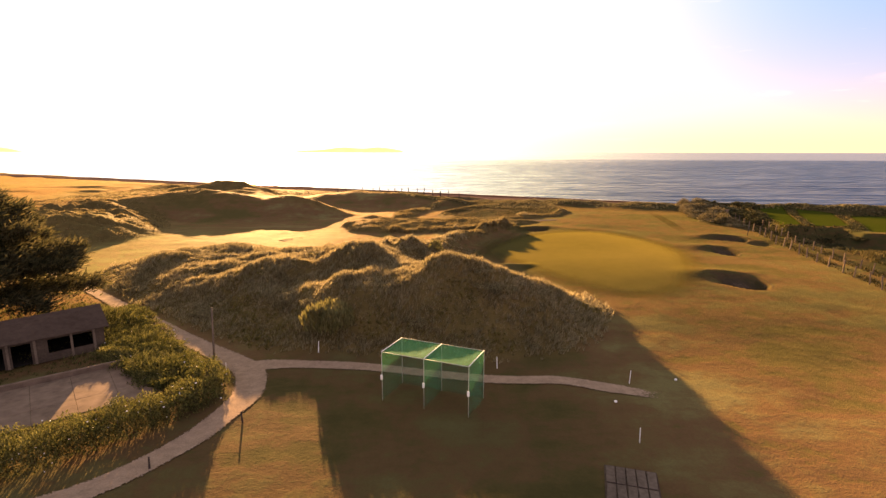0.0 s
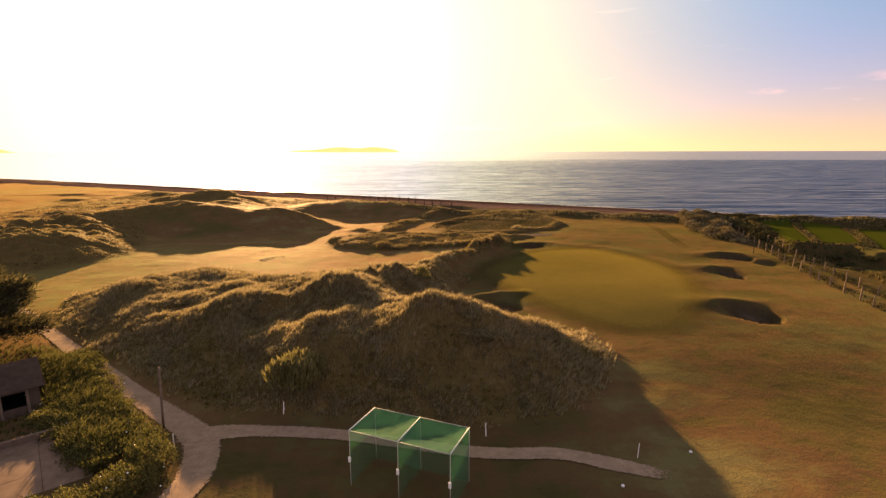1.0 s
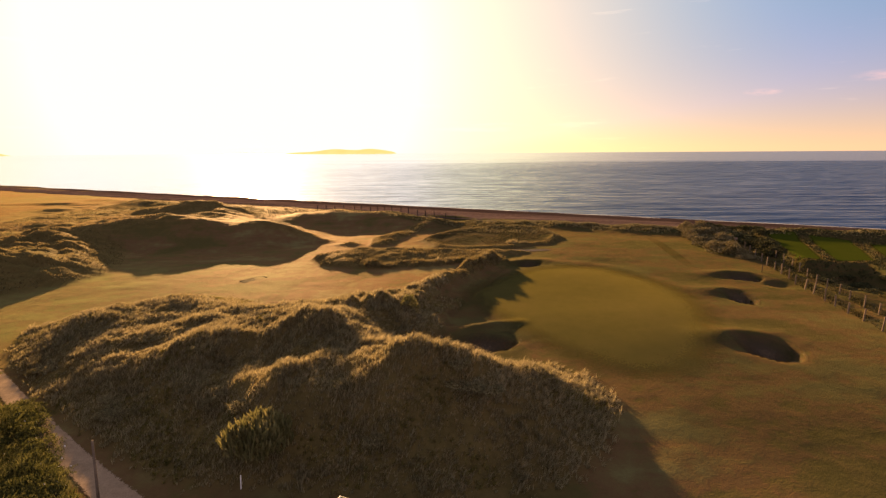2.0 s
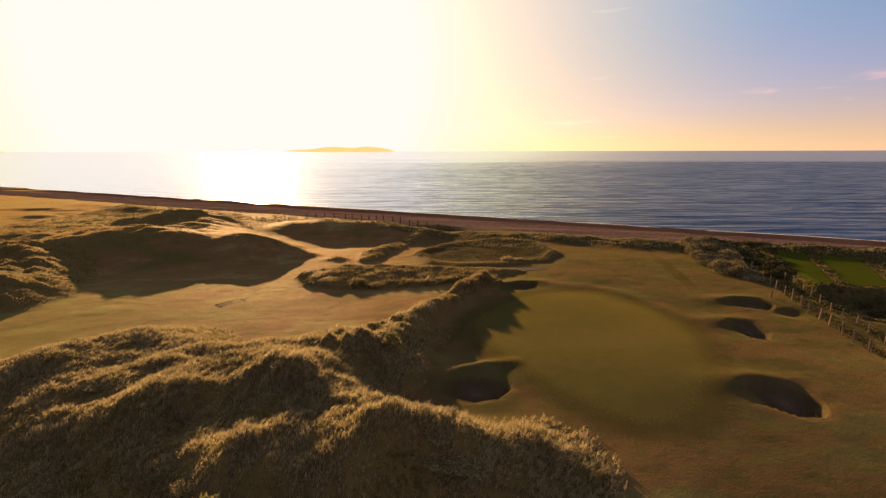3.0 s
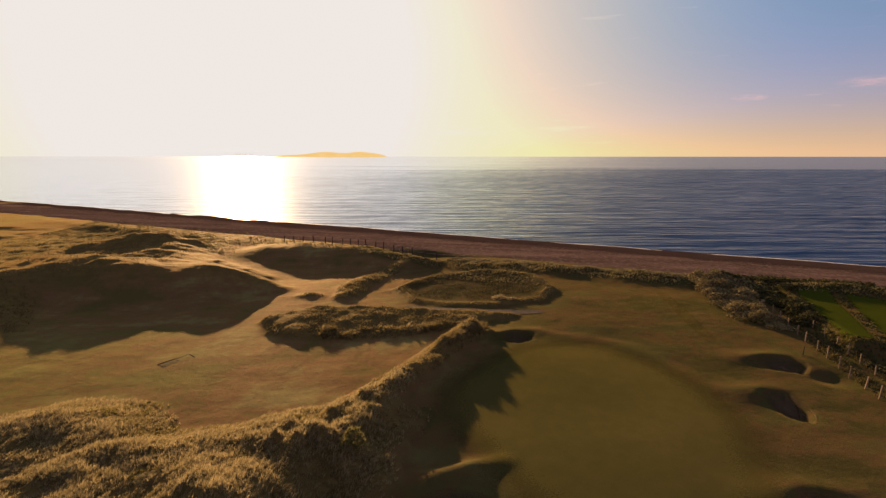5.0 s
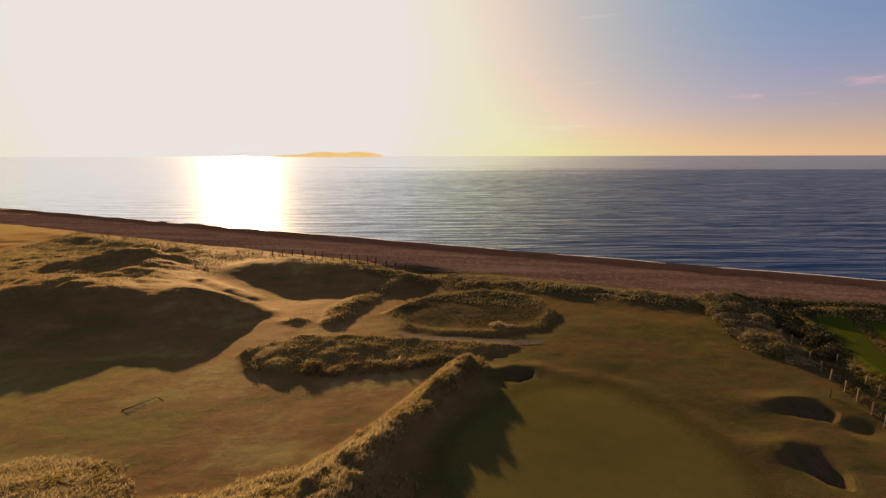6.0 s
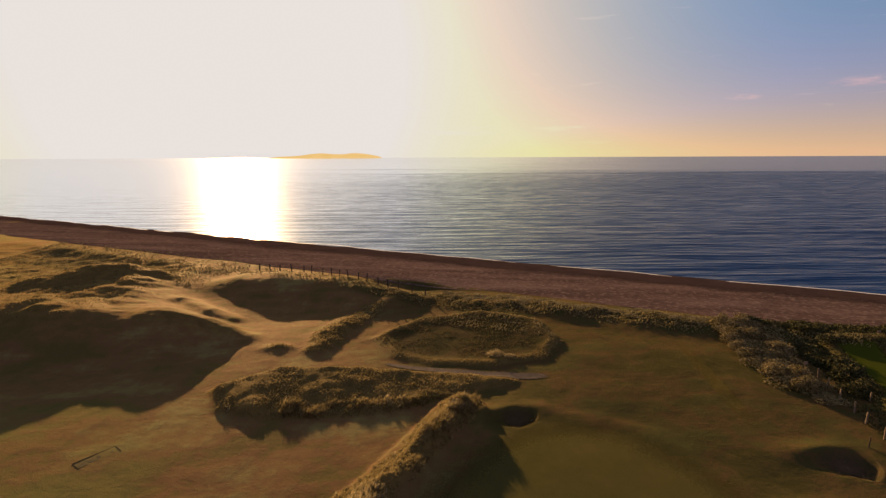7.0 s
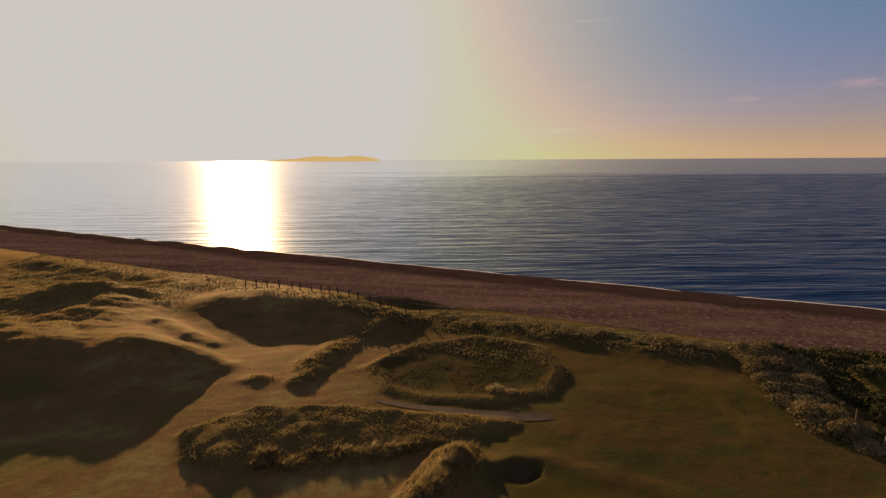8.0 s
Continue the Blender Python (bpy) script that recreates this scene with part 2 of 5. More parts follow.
def sea_material():
    """Low swell that runs in towards the beach, finer ripples on it, and a calm slick far out."""
    m = Nodes("sea_water")
    swell = m.noise(1.0, 2.5, 0.5, m.pos((0.020, 0.150, 1), radians(14)))
    ripple = m.noise(1.0, 3, 0.6, m.pos((0.070, 0.58, 1), radians(10)))
    chop = m.noise(1.0, 3, 0.6, m.pos((0.45, 1.3, 1), radians(20)))
    broad = m.noise(1.0, 4, 0.6, m.pos((0.0016, 0.007, 1), radians(12)))
    y = m.n("ShaderNodeSeparateXYZ", {0: m.pos((1, 1, 1), radians(14))}).outputs[1]
    streak = m.noise(1.0, 5, 0.6, m.pos((0.0011, 0.009, 1), radians(10)))
    off = m.math("ADD", y, m.math("MULTIPLY", m.math("SUBTRACT", streak, 0.5), 1500.0))
    calm = m.n("ShaderNodeMapRange", {0: off, 1: 740.0, 2: 1020.0, 3: 0.0, 4: 1.0}).outputs[0]
    # flatter ripples and added gloss in a western wedge, to brighten the sea sunwards
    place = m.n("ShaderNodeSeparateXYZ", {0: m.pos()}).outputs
    sideways = m.math("DIVIDE", place[0], m.math("MAXIMUM", m.math("SUBTRACT", place[1], 30.0), 40.0))
    sideways = m.math("ADD", sideways, m.math("MULTIPLY", m.math("SUBTRACT", broad, 0.5), 0.35))
    west = m.n("ShaderNodeMapRange", {0: sideways, 1: 0.55, 2: -0.35, 3: 0.0, 4: 1.0}).outputs[0]
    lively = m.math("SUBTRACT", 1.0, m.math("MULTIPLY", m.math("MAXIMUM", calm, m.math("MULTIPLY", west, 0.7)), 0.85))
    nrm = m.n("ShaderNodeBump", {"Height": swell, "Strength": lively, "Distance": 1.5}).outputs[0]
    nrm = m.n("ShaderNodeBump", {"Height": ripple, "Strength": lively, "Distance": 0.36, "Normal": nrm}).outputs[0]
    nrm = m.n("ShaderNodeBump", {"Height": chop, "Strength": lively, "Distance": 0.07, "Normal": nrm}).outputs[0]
    col = m.ramp(broad, [(0.35, (0.0015, 0.016, 0.078)), (0.65, (0.003, 0.024, 0.098))])
    graze = m.n("ShaderNodeLayerWeight", {"Blend": 0.5, "Normal": nrm}).outputs["Facing"]
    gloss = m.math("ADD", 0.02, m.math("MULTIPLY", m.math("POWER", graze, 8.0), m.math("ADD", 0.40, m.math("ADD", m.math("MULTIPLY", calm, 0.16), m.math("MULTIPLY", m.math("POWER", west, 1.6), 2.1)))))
    face = m.n("ShaderNodeMapRange", {0: m.math("ADD", m.math("MULTIPLY", ripple, 0.65), m.math("MULTIPLY", swell, 0.35)), 1: 0.42, 2: 0.58, 3: 0.22, 4: 1.45}).outputs[0]
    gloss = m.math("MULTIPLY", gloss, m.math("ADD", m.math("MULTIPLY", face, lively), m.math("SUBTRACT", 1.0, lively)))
    body = m.n("ShaderNodeBsdfDiffuse", {"Color": col, "Normal": nrm}).outputs[0]
    clear = m.n("ShaderNodeBsdfGlossy", {"Color": (0.90, 0.92, 0.94, 1), "Roughness": 0.15, "Normal": nrm}).outputs[0]
    broken = m.n("ShaderNodeBsdfGlossy", {"Color": (0.50, 0.80, 1.0, 1), "Roughness": 0.50, "Normal": nrm}).outputs[0]
    deep = m.n("ShaderNodeMixShader", {0: m.math("MULTIPLY", m.math("POWER", graze, 2.5), 0.055), 1: body, 2: broken}).outputs[0]
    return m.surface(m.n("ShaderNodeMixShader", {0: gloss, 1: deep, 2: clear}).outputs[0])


M_GROUND = ground_material()
M_GREEN = turf("putting_turf", [(0.34, (0.058, 0.058, 0.020)), (0.5, (0.076, 0.070, 0.025)), (0.66, (0.096, 0.080, 0.031))], relief=0.005, sheen=0.085)
M_TEE = turf("tee_turf", [(0.3, (0.036, 0.050, 0.008)), (0.5, (0.046, 0.060, 0.009)), (0.7, (0.058, 0.064, 0.012))], relief=0.02)
M_WORN = turf("worn_turf", [(0.3, (0.110, 0.096, 0.026)), (0.5, (0.140, 0.114, 0.033)), (0.7, (0.165, 0.122, 0.042))], relief=0.04)
# sand darkened, with the shade inside the bunkers put into its colour
M_SAND = plain("shaded_bunker_sand", (0.072, 0.052, 0.036), 0.95, 6.0, 0.25, 0.03, spec=0.0, worn=True, blend=(-0.1, 0.9))


def beach_material():
    m = Nodes("shingle_beach")
    fine, mid, pebble = m.noise(2.2, 6, 0.75), m.noise(0.25, 4, 0.6), m.noise(1.1, 2, 0.5)
    bands = m.noise(1.0, 4, 0.6, m.pos((0.012, 0.16, 1), radians(28)))
    f = m.math("ADD", m.math("MULTIPLY", fine, 0.35), m.math("ADD", m.math("MULTIPLY", mid, 0.2), m.math("MULTIPLY", bands, 0.45)))
    col = m.ramp(f, [(0.36, (0.036, 0.024, 0.024)), (0.5, (0.072, 0.049, 0.046)), (0.62, (0.118, 0.082, 0.076))])
    stone = m.n("ShaderNodeMapRange", {0: pebble, 1: 0.52, 2: 0.68, 3: 0.0, 4: 0.55}).outputs[0]
    col = m.mix(stone, col, (0.165, 0.125, 0.118))
    return m.surface(m.principled(col, 0.95, m.bump(m.math("ADD", m.math("ADD", fine, pebble), bands), 0.8, 0.22), Specular_IOR_Level=0.0))


M_BEACH = beach_material()
M_WETSAND = plain("wet_sand", (0.042, 0.029, 0.028), 0.95, 1.2, 0.4, 0.15, spec=0.0, worn=True)
M_FOAM = plain("surf_foam", (0.75, 0.74, 0.72), 0.6, 3.0, 0.15, 0.03, worn=True)
M_LIP = plain("sunlit_lip", (0.092, 0.070, 0.036), 0.95, 6.0, 0.35, 0.03, spec=0.0, worn=True, blend=(0.25, 0.85))
M_GRAVEL = plain("path_gravel", (0.285, 0.205, 0.142), 0.95, 14.0, 0.35, 0.02, worn=True)
M_TRACK = plain("dark_gravel", (0.074, 0.062, 0.054), 0.9, 14.0, 0.35, 0.02, worn=True)
M_CONCRETE = plain("weathered_concrete", (0.175, 0.126, 0.092), 0.9, 1.6, 0.5, 0.015)
M_JOINT = plain("weedy_joint", (0.085, 0.072, 0.036), 0.95, 5.0, 0.4, 0.02)
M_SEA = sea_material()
M_MARRAM = blade_material("marram_blades", (0.126, 0.108, 0.054), (0.270, 0.224, 0.126), (0.370, 0.308, 0.184), 0.50)
M_ROUGH = blade_material("rough_blades", (0.105, 0.086, 0.038), (0.192, 0.152, 0.074), (0.278, 0.218, 0.112), 0.48)
# dark blades: the shade along the fence is put into their colour
M_FRINGE = blade_material("fringe_blades", (0.034, 0.032, 0.011), (0.078, 0.066, 0.024), (0.170, 0.132, 0.052), 0.2)
M_VERGE = blade_material("verge_blades", (0.092, 0.084, 0.042), (0.180, 0.156, 0.080), (0.330, 0.275, 0.148), 0.34)
# shade on the oval's landward slope is put into these darker blades
M_OVAL = blade_material("oval_blades", (0.062, 0.052, 0.024), (0.112, 0.088, 0.040), (0.185, 0.142, 0.066), 0.36)
M_BUSH = blade_material("bush_leaves", (0.090, 0.088, 0.034), (0.160, 0.148, 0.060), (0.240, 0.210, 0.098), 0.42)
M_HERB = blade_material("herb_leaves", (0.070, 0.066, 0.018), (0.150, 0.130, 0.038), (0.270, 0.215, 0.080), 0.45)
M_LEAF = blade_material("hedge_leaves", (0.042, 0.047, 0.015), (0.090, 0.093, 0.030), (0.165, 0.152, 0.058), 0.34)
M_SHRUB = blade_material("shrub_leaves", (0.066, 0.058, 0.021), (0.170, 0.138, 0.068), (0.310, 0.252, 0.135), 0.14)
# near-black: shade on the verge scrub and round the tees put into the colour
M_DARKLEAF = blade_material("shaded_leaves", (0.024, 0.026, 0.011), (0.052, 0.052, 0.022), (0.105, 0.096, 0.042), 0.08)
M_NEEDLE = blade_material("cypress_sprays", (0.030, 0.031, 0.016), (0.062, 0.060, 0.029), (0.115, 0.100, 0.050), 0.38)
M_BARK = plain("bark", (0.10, 0.075, 0.055), 0.95, 12.0, 0.4, 0.03)
M_POST = plain("weathered_post", (0.15, 0.115, 0.085), 0.9, 9.0, 0.35, 0.01)
M_DARKPOST = plain("dark_post", (0.05, 0.04, 0.035), 0.9, 9.0, 0.3, 0.01)
M_WHITE = plain("white_paint", (0.78, 0.76, 0.72), 0.6, 8.0, 0.08, 0.003)
M_TUBE = plain("painted_tube", (0.45, 0.44, 0.37), 0.5, 10.0, 0.12, 0.002)
M_WIRE = plain("fence_wire", (0.06, 0.05, 0.045), 0.8, 20.0, 0.2, 0.001)
M_BOARD = plain("old_boards", (0.072, 0.054, 0.040), 0.9, 7.0, 0.45, 0.01)
M_ROOF = plain("sheet_roof", (0.065, 0.046, 0.036), 0.85, 3.0, 0.35, 0.01)
M_SLAB = plain("rubber_slab", (0.115, 0.090, 0.070), 0.9, 5.0, 0.45, 0.01)
M_DARK = plain("dark_interior", (0.02, 0.018, 0.016), 0.95, 5.0, 0.2, 0.005)
# far land glows by itself, with sunlit haze painted into its colour
def haze_material():
    m = Nodes("hazy_land")
    col = m.ramp(m.noise(0.01, 4), [(0.3, (0.42, 0.29, 0.12)), (0.7, (0.46, 0.32, 0.15))])
    return m.surface(m.n("ShaderNodeEmission", {"Color": col, "Strength": 0.72}).outputs[0])


M_HAZE = haze_material()


def net_material(name, cover):
    m = Nodes(name)
    g = m.noise(3.0, 4)
    col = m.ramp(g, [(0.3, (0.030, 0.165, 0.085)), (0.7, (0.052, 0.245, 0.130))])
    a = m.principled(col, 0.8, Specular_IOR_Level=0.05)
    b = m.n("ShaderNodeBsdfTranslucent", {"Color": col}).outputs[0]
    cloth = m.n("ShaderNodeMixShader", {0: 0.28, 1: a, 2: b}).outputs[0]
    clear = m.n("ShaderNodeBsdfTransparent").outputs[0]
    return m.surface(m.n("ShaderNodeMixShader", {0: cover, 1: clear, 2: cloth}).outputs[0])


M_NET = net_material("green_netting", 0.50)
M_SHEER = net_material("sheer_netting", 0.30)

# ---- mesh helpers ----


def quick(name, verts, faces, material, parent=None, label="", smooth=True):
    """A mesh object from arrays: verts (n, 3), faces (m, 3) or (m, 4), or a list of such arrays."""
    me = bpy.data.meshes.new(name)
    verts = np.asarray(verts, dtype=np.float32)
    groups = faces if isinstance(faces, list) else [faces]
    groups = [np.asarray(g, dtype=np.int32) for g in groups if len(g)]
    loops = np.concatenate([g.ravel() for g in groups])
    sizes = np.concatenate([np.full(len(g), g.shape[1], dtype=np.int32) for g in groups])
    starts = np.concatenate([[0], np.cumsum(sizes)[:-1]]).astype(np.int32)
    me.vertices.add(len(verts))
    me.vertices.foreach_set("co", verts.ravel())
    me.loops.add(len(loops))
    me.loops.foreach_set("vertex_index", loops)
    me.polygons.add(len(sizes))
    me.polygons.foreach_set("loop_start", starts)
    me.polygons.foreach_set("loop_total", sizes)
    me.polygons.foreach_set("use_smooth", np.full(len(sizes), smooth))
    me.update(calc_edges=True)
    me.materials.append(material)
    ob = new(name, me)
    ob.parent = parent
    return tagged(ob, label)


def part(name, bm, material, parent, label=""):
    me = bpy.data.meshes.new(name)
    bm.to_mesh(me)
    bm.free()
    me.materials.append(material)
    ob = new(name, me)
    ob.parent = parent
    return tagged(ob, label)


def thing(name, place, label, category, group="", kind=""):
    ob = new(name)
    ob.location = place
    ob.empty_display_size = 0.3
    return tagged(ob, label, category, group, kind)


def tube(bm, a, b, r0, r1=None, sides=8):
    """A tapered round bar from a to b."""
    a, b = Vector(a), Vector(b)
    r1 = r0 if r1 is None else r1
    q = (b - a).to_track_quat("Z", "Y").to_matrix()
    rings = []
    for p, r in ((a, r0), (b, r1)):
        rings.append([bm.verts.new(p + q @ Vector((r * math.cos(k * math.tau / sides), r * math.sin(k * math.tau / sides), 0))) for k in range(sides)])
    for k in range(sides):
        j = (k + 1) % sides
        bm.faces.new((rings[0][k], rings[0][j], rings[1][j], rings[1][k])).smooth = True
    bm.faces.new(rings[0][::-1])
    bm.faces.new(rings[1])


def box(bm, m, sx, sy, sz, bevel=0.0):
    """A box with its base centre at the pose m."""
    r = bmesh.ops.create_cube(bm, size=1.0, matrix=m @ Matrix.Translation((0, 0, sz / 2)) @ Matrix.Diagonal((sx, sy, sz, 1)))
    if bevel:
        edges = list({e for v in r["verts"] for e in v.link_edges})
        bmesh.ops.bevel(bm, geom=edges, offset=bevel, segments=1, affect="EDGES", clamp_overlap=True)


# ---- the lie of the land ----


def sstep(a, b, v):
    u = np.clip((v - a) / (b - a), 0, 1)
    return u * u * (3 - 2 * u)


def lattice(ix, iy, seed):
    h = (ix.astype(np.int64) * 374761393 + iy.astype(np.int64) * 668265263 + seed * 974634777) & 0x7FFFFFFF
    h = ((h ^ (h >> 13)) * 1274126177) & 0x7FFFFFFF
    return ((h ^ (h >> 16)) & 0xFFFF) / 65535.0


def vnoise(x, y, seed=0):
    ix, iy = np.floor(x), np.floor(y)
    fx, fy = x - ix, y - iy
    fx, fy = fx ** 3 * (fx * (fx * 6 - 15) + 10), fy ** 3 * (fy * (fy * 6 - 15) + 10)
    a, b = lattice(ix, iy, seed), lattice(ix + 1, iy, seed)
    c, d = lattice(ix, iy + 1, seed), lattice(ix + 1, iy + 1, seed)
    return (a + (b - a) * fx) * (1 - fy) + (c + (d - c) * fx) * fy - 0.5


def fbm(x, y, scale, octaves=4, seed=0, gain=0.5):
    v, amp = np.zeros_like(x), 1.0
    for k in range(octaves):
        v = v + amp * vnoise(x / scale + 17.3 * k, y / scale - 9.1 * k, seed + k)
        scale, amp = scale * 0.5, amp * gain
    return v


def inside(x, y, poly):
    """The signed distance to a polygon's outline, positive inside."""
    p = np.asarray(poly, dtype=float)
    best = np.full(x.shape, 1e9)
    odd = np.zeros(x.shape, dtype=bool)
    for (ax, ay), (bx, by) in zip(p, np.roll(p, -1, axis=0)):
        dx, dy = bx - ax, by - ay
        u = np.clip(((x - ax) * dx + (y - ay) * dy) / (dx * dx + dy * dy), 0, 1)
        best = np.minimum(best, np.hypot(x - ax - u * dx, y - ay - u * dy))
        cross = ((ay > y) != (by > y)) & (x < dx * (y - ay) / (dy if dy else 1e-9) + ax)
        odd ^= cross
    return np.where(odd, best, -best)


def ridge(x, y, line):
    """A rounded bank along a line of (x, y, height, half width)."""
    out = np.zeros_like(x)
    for (ax, ay, ah, aw), (bx, by, bh, bw) in zip(line, line[1:]):
        dx, dy = bx - ax, by - ay
        u = np.clip(((x - ax) * dx + (y - ay) * dy) / (dx * dx + dy * dy), 0, 1)
        d = np.hypot(x - ax - u * dx, y - ay - u * dy) / (aw + (bw - aw) * u)
        out = np.maximum(out, (ah + (bh - ah) * u) * np.exp(-d ** 2.4))
    return out


def bump_at(x, y, cx, cy, rx, ry, h, turn=0.0):
    c, s = math.cos(radians(turn)), math.sin(radians(turn))
    u, v = ((x - cx) * c + (y - cy) * s) / rx, (-(x - cx) * s + (y - cy) * c) / ry
    return h * np.exp(-(u * u + v * v))


DUNE_FRONT = [(-34, 62), (-25, 53.5), (-19, 49.2), (-13, 45.0), (-8.4, 42.7), (-1.5, 42.2), (6.3, 41.0), (11.4, 42.0), (15, 45.0), (17.4, 50.5),
              (16.6, 55), (14.2, 57.3), (11.5, 57.3), (7, 58.5), (3.6, 61.5), (4.2, 68), (2, 74), (-3, 77), (-8, 74), (-13, 73.5), (-18, 78.5),
              (-25.5, 79.5), (-32, 74.5), (-37, 68)]
RIDGE_LINE = [(-1.8, 66.4, 3.1, 4.6), (1.9, 72.8, 2.15, 3.0), (6.7, 81.2, 1.8, 2.2), (11.0, 89.2, 2.1, 1.9), (13.0, 93.4, 1.95, 1.7)]
# sharp wind-cut crests on the big dune, and the hollows below them
CRESTS = [[(-17.5, 68.2, 0.6, 1.3), (-13.5, 67.2, 0.8, 1.3), (-11.6, 65.0, 0.3, 1.0)], [(-24.5, 60.4, 0.5, 1.5), (-20.5, 61.4, 0.8, 1.5), (-15.6, 64.2, 0.6, 1.4)],
          [(-12.6, 58.6, 0.4, 1.3), (-8.4, 60.0, 0.8, 1.5), (-4.4, 59.8, 0.6, 1.5)], [(-1.0, 61.0, 0.5, 1.4), (1.6, 57.0, 0.6, 1.4), (4.2, 53.2, 0.4, 1.2)],
          [(-1.0, 49.2, 0.2, 1.2), (2.8, 49.6, 0.5, 1.5), (7.0, 51.2, 0.5, 1.6)], [(-16.5, 52.6, 0.2, 1.2), (-12.0, 51.4, 0.6, 1.4), (-8.0, 50.6, 0.3, 1.2)]]
HOLLOWS = [(-14.2, 65.0, 2.6, 1.2, 0.5), (-20.0, 59.2, 3.4, 1.2, 0.5), (-8.4, 56.9, 4.2, 1.9, 1.0), (-0.8, 54.6, 2.4, 1.8, 0.6), (-27.0, 64.0, 3.0, 1.6, 0.4), (-4.6, 62.8, 2.4, 1.4, 0.5)]
DUNE_LEFT = [(-90, 80), (-64, 75), (-50, 78), (-43.5, 85), (-43, 92), (-45, 101), (-52, 112), (-66, 120), (-90, 116)]
DUNE_DARK = [(-72, 108), (-56, 108), (-44, 107), (-34, 108), (-26, 110), (-20, 113.5), (-17, 118.5), (-18, 123), (-24, 130), (-31, 137), (-38, 150), (-55, 160), (-75, 156), (-80, 125)]
DARK_CREST = [(-60, 117, 1.2, 6), (-50, 121.5, 1.6, 5), (-42, 120.5, 1.0, 5), (-36, 120.5, 0.7, 4.5), (-29.5, 121.5, 1.4, 4.5), (-25, 121, 1.4, 4), (-21, 120, 1.3, 3), (-17.5, 119, 0.6, 2.2)]
REAR_BUMP = [(-62, 143, 1.2, 4.5), (-54, 148, 2.0, 4.8), (-47, 151.5, 1.7, 4.2)]
SMALL_BANK = [(-34, 137, 0.8, 2.2), (-27, 131, 1.0, 2.2), (-23, 128.5, 0.6, 1.8)]
MOUND_MID = [(-15.8, 101.3), (-13.2, 96.0), (-9, 94.2), (-1.8, 94.0), (5.5, 94.5), (12.0, 96.4), (16.4, 97.6), (20.6, 99.0), (19.0, 100.6), (12.2, 102.8), (1.2, 105.8), (-8.7, 106.2)]
MOUND_OVAL = [(1.8, 116.8), (4.8, 109.2), (10, 105.6), (17.5, 103.4), (24.8, 104.6), (28, 110), (26.8, 118.5), (18.7, 123.6), (8.4, 123)]
BERM = [(-5.8, 113.4, 0.5, 1.8), (-5.0, 119.0, 0.75, 2.4), (-2.4, 126.0, 0.65, 2.5), (1.4, 131.0, 0.35, 2.0)]
FAR_CREST = [(-52, 158, 0.5, 9), (-36, 153, 0.9, 8), (-27, 151, 2.3, 7), (-20, 149.5, 3.0, 8), (-8, 144.0, 2.6, 7), (3, 135, 1.6, 5)]
GREEN_BANK = [(18.5, 94.6, 0.12, 1.4), (22.5, 91.4, 0.08, 1.2), (27.0, 89.8, 0.1, 1.2), (30.6, 87.2, 0.1, 1.2), (32.6, 82.5, 0.08, 1.0), (34.6, 77.0, 0.04, 1.0)]
GREEN = [(13.7, 84.7), (10.0, 79.5), (9.5, 75.5), (12.9, 65.4), (16.1, 59.6), (18.8, 56.2), (21.9, 54.8), (25.9, 57.0), (29.7, 62.2), (33.1, 70.8), (32.9, 78.4), (28.8, 86.0), (23.8, 88.6), (18.5, 88.0)]
BUNKERS = {
    "a": [(30.5, 61.8), (31.2, 58.6), (33.0, 56.9), (34.6, 56.8), (35.8, 58.6), (35.8, 61.0), (34.0, 62.9), (32.0, 63.2)],
    "b": [(38.0, 76.6), (37.6, 74.2), (38.4, 71.9), (39.6, 71.0), (41.0, 73.0), (41.4, 76.2), (40.0, 77.8)],
    "c": [(41.8, 83.2), (43.2, 81.2), (45.6, 80.2), (47.4, 81.8), (47.0, 84.0), (44.6, 84.9)],
    "d": [(16.6, 92.0), (17.2, 90.4), (18.6, 89.8), (20.2, 90.6), (20.6, 92.0), (19.2, 93.6), (17.6, 93.4)],
    "e": [(6.0, 63.0), (7.2, 61.2), (9.2, 60.3), (11.2, 60.6), (12.5, 62.0), (12.2, 63.6), (10.2, 64.6), (7.6, 64.4)],
}
BUNKER_RIM = [(6.2, 65.2, 0.25, 0.8), (8.4, 65.4, 0.6, 0.9), (10.8, 66.2, 0.55, 0.9), (13.0, 66.8, 0.2, 0.9)]
COAST = 0.53


def shore(x, y):
    """Metres seaward of the water's edge."""
    return (y - 193.8 + COAST * x) / math.hypot(1, COAST) + 2.0 * vnoise(x / 60, x * 0 + 3.3, 5) * 1.0


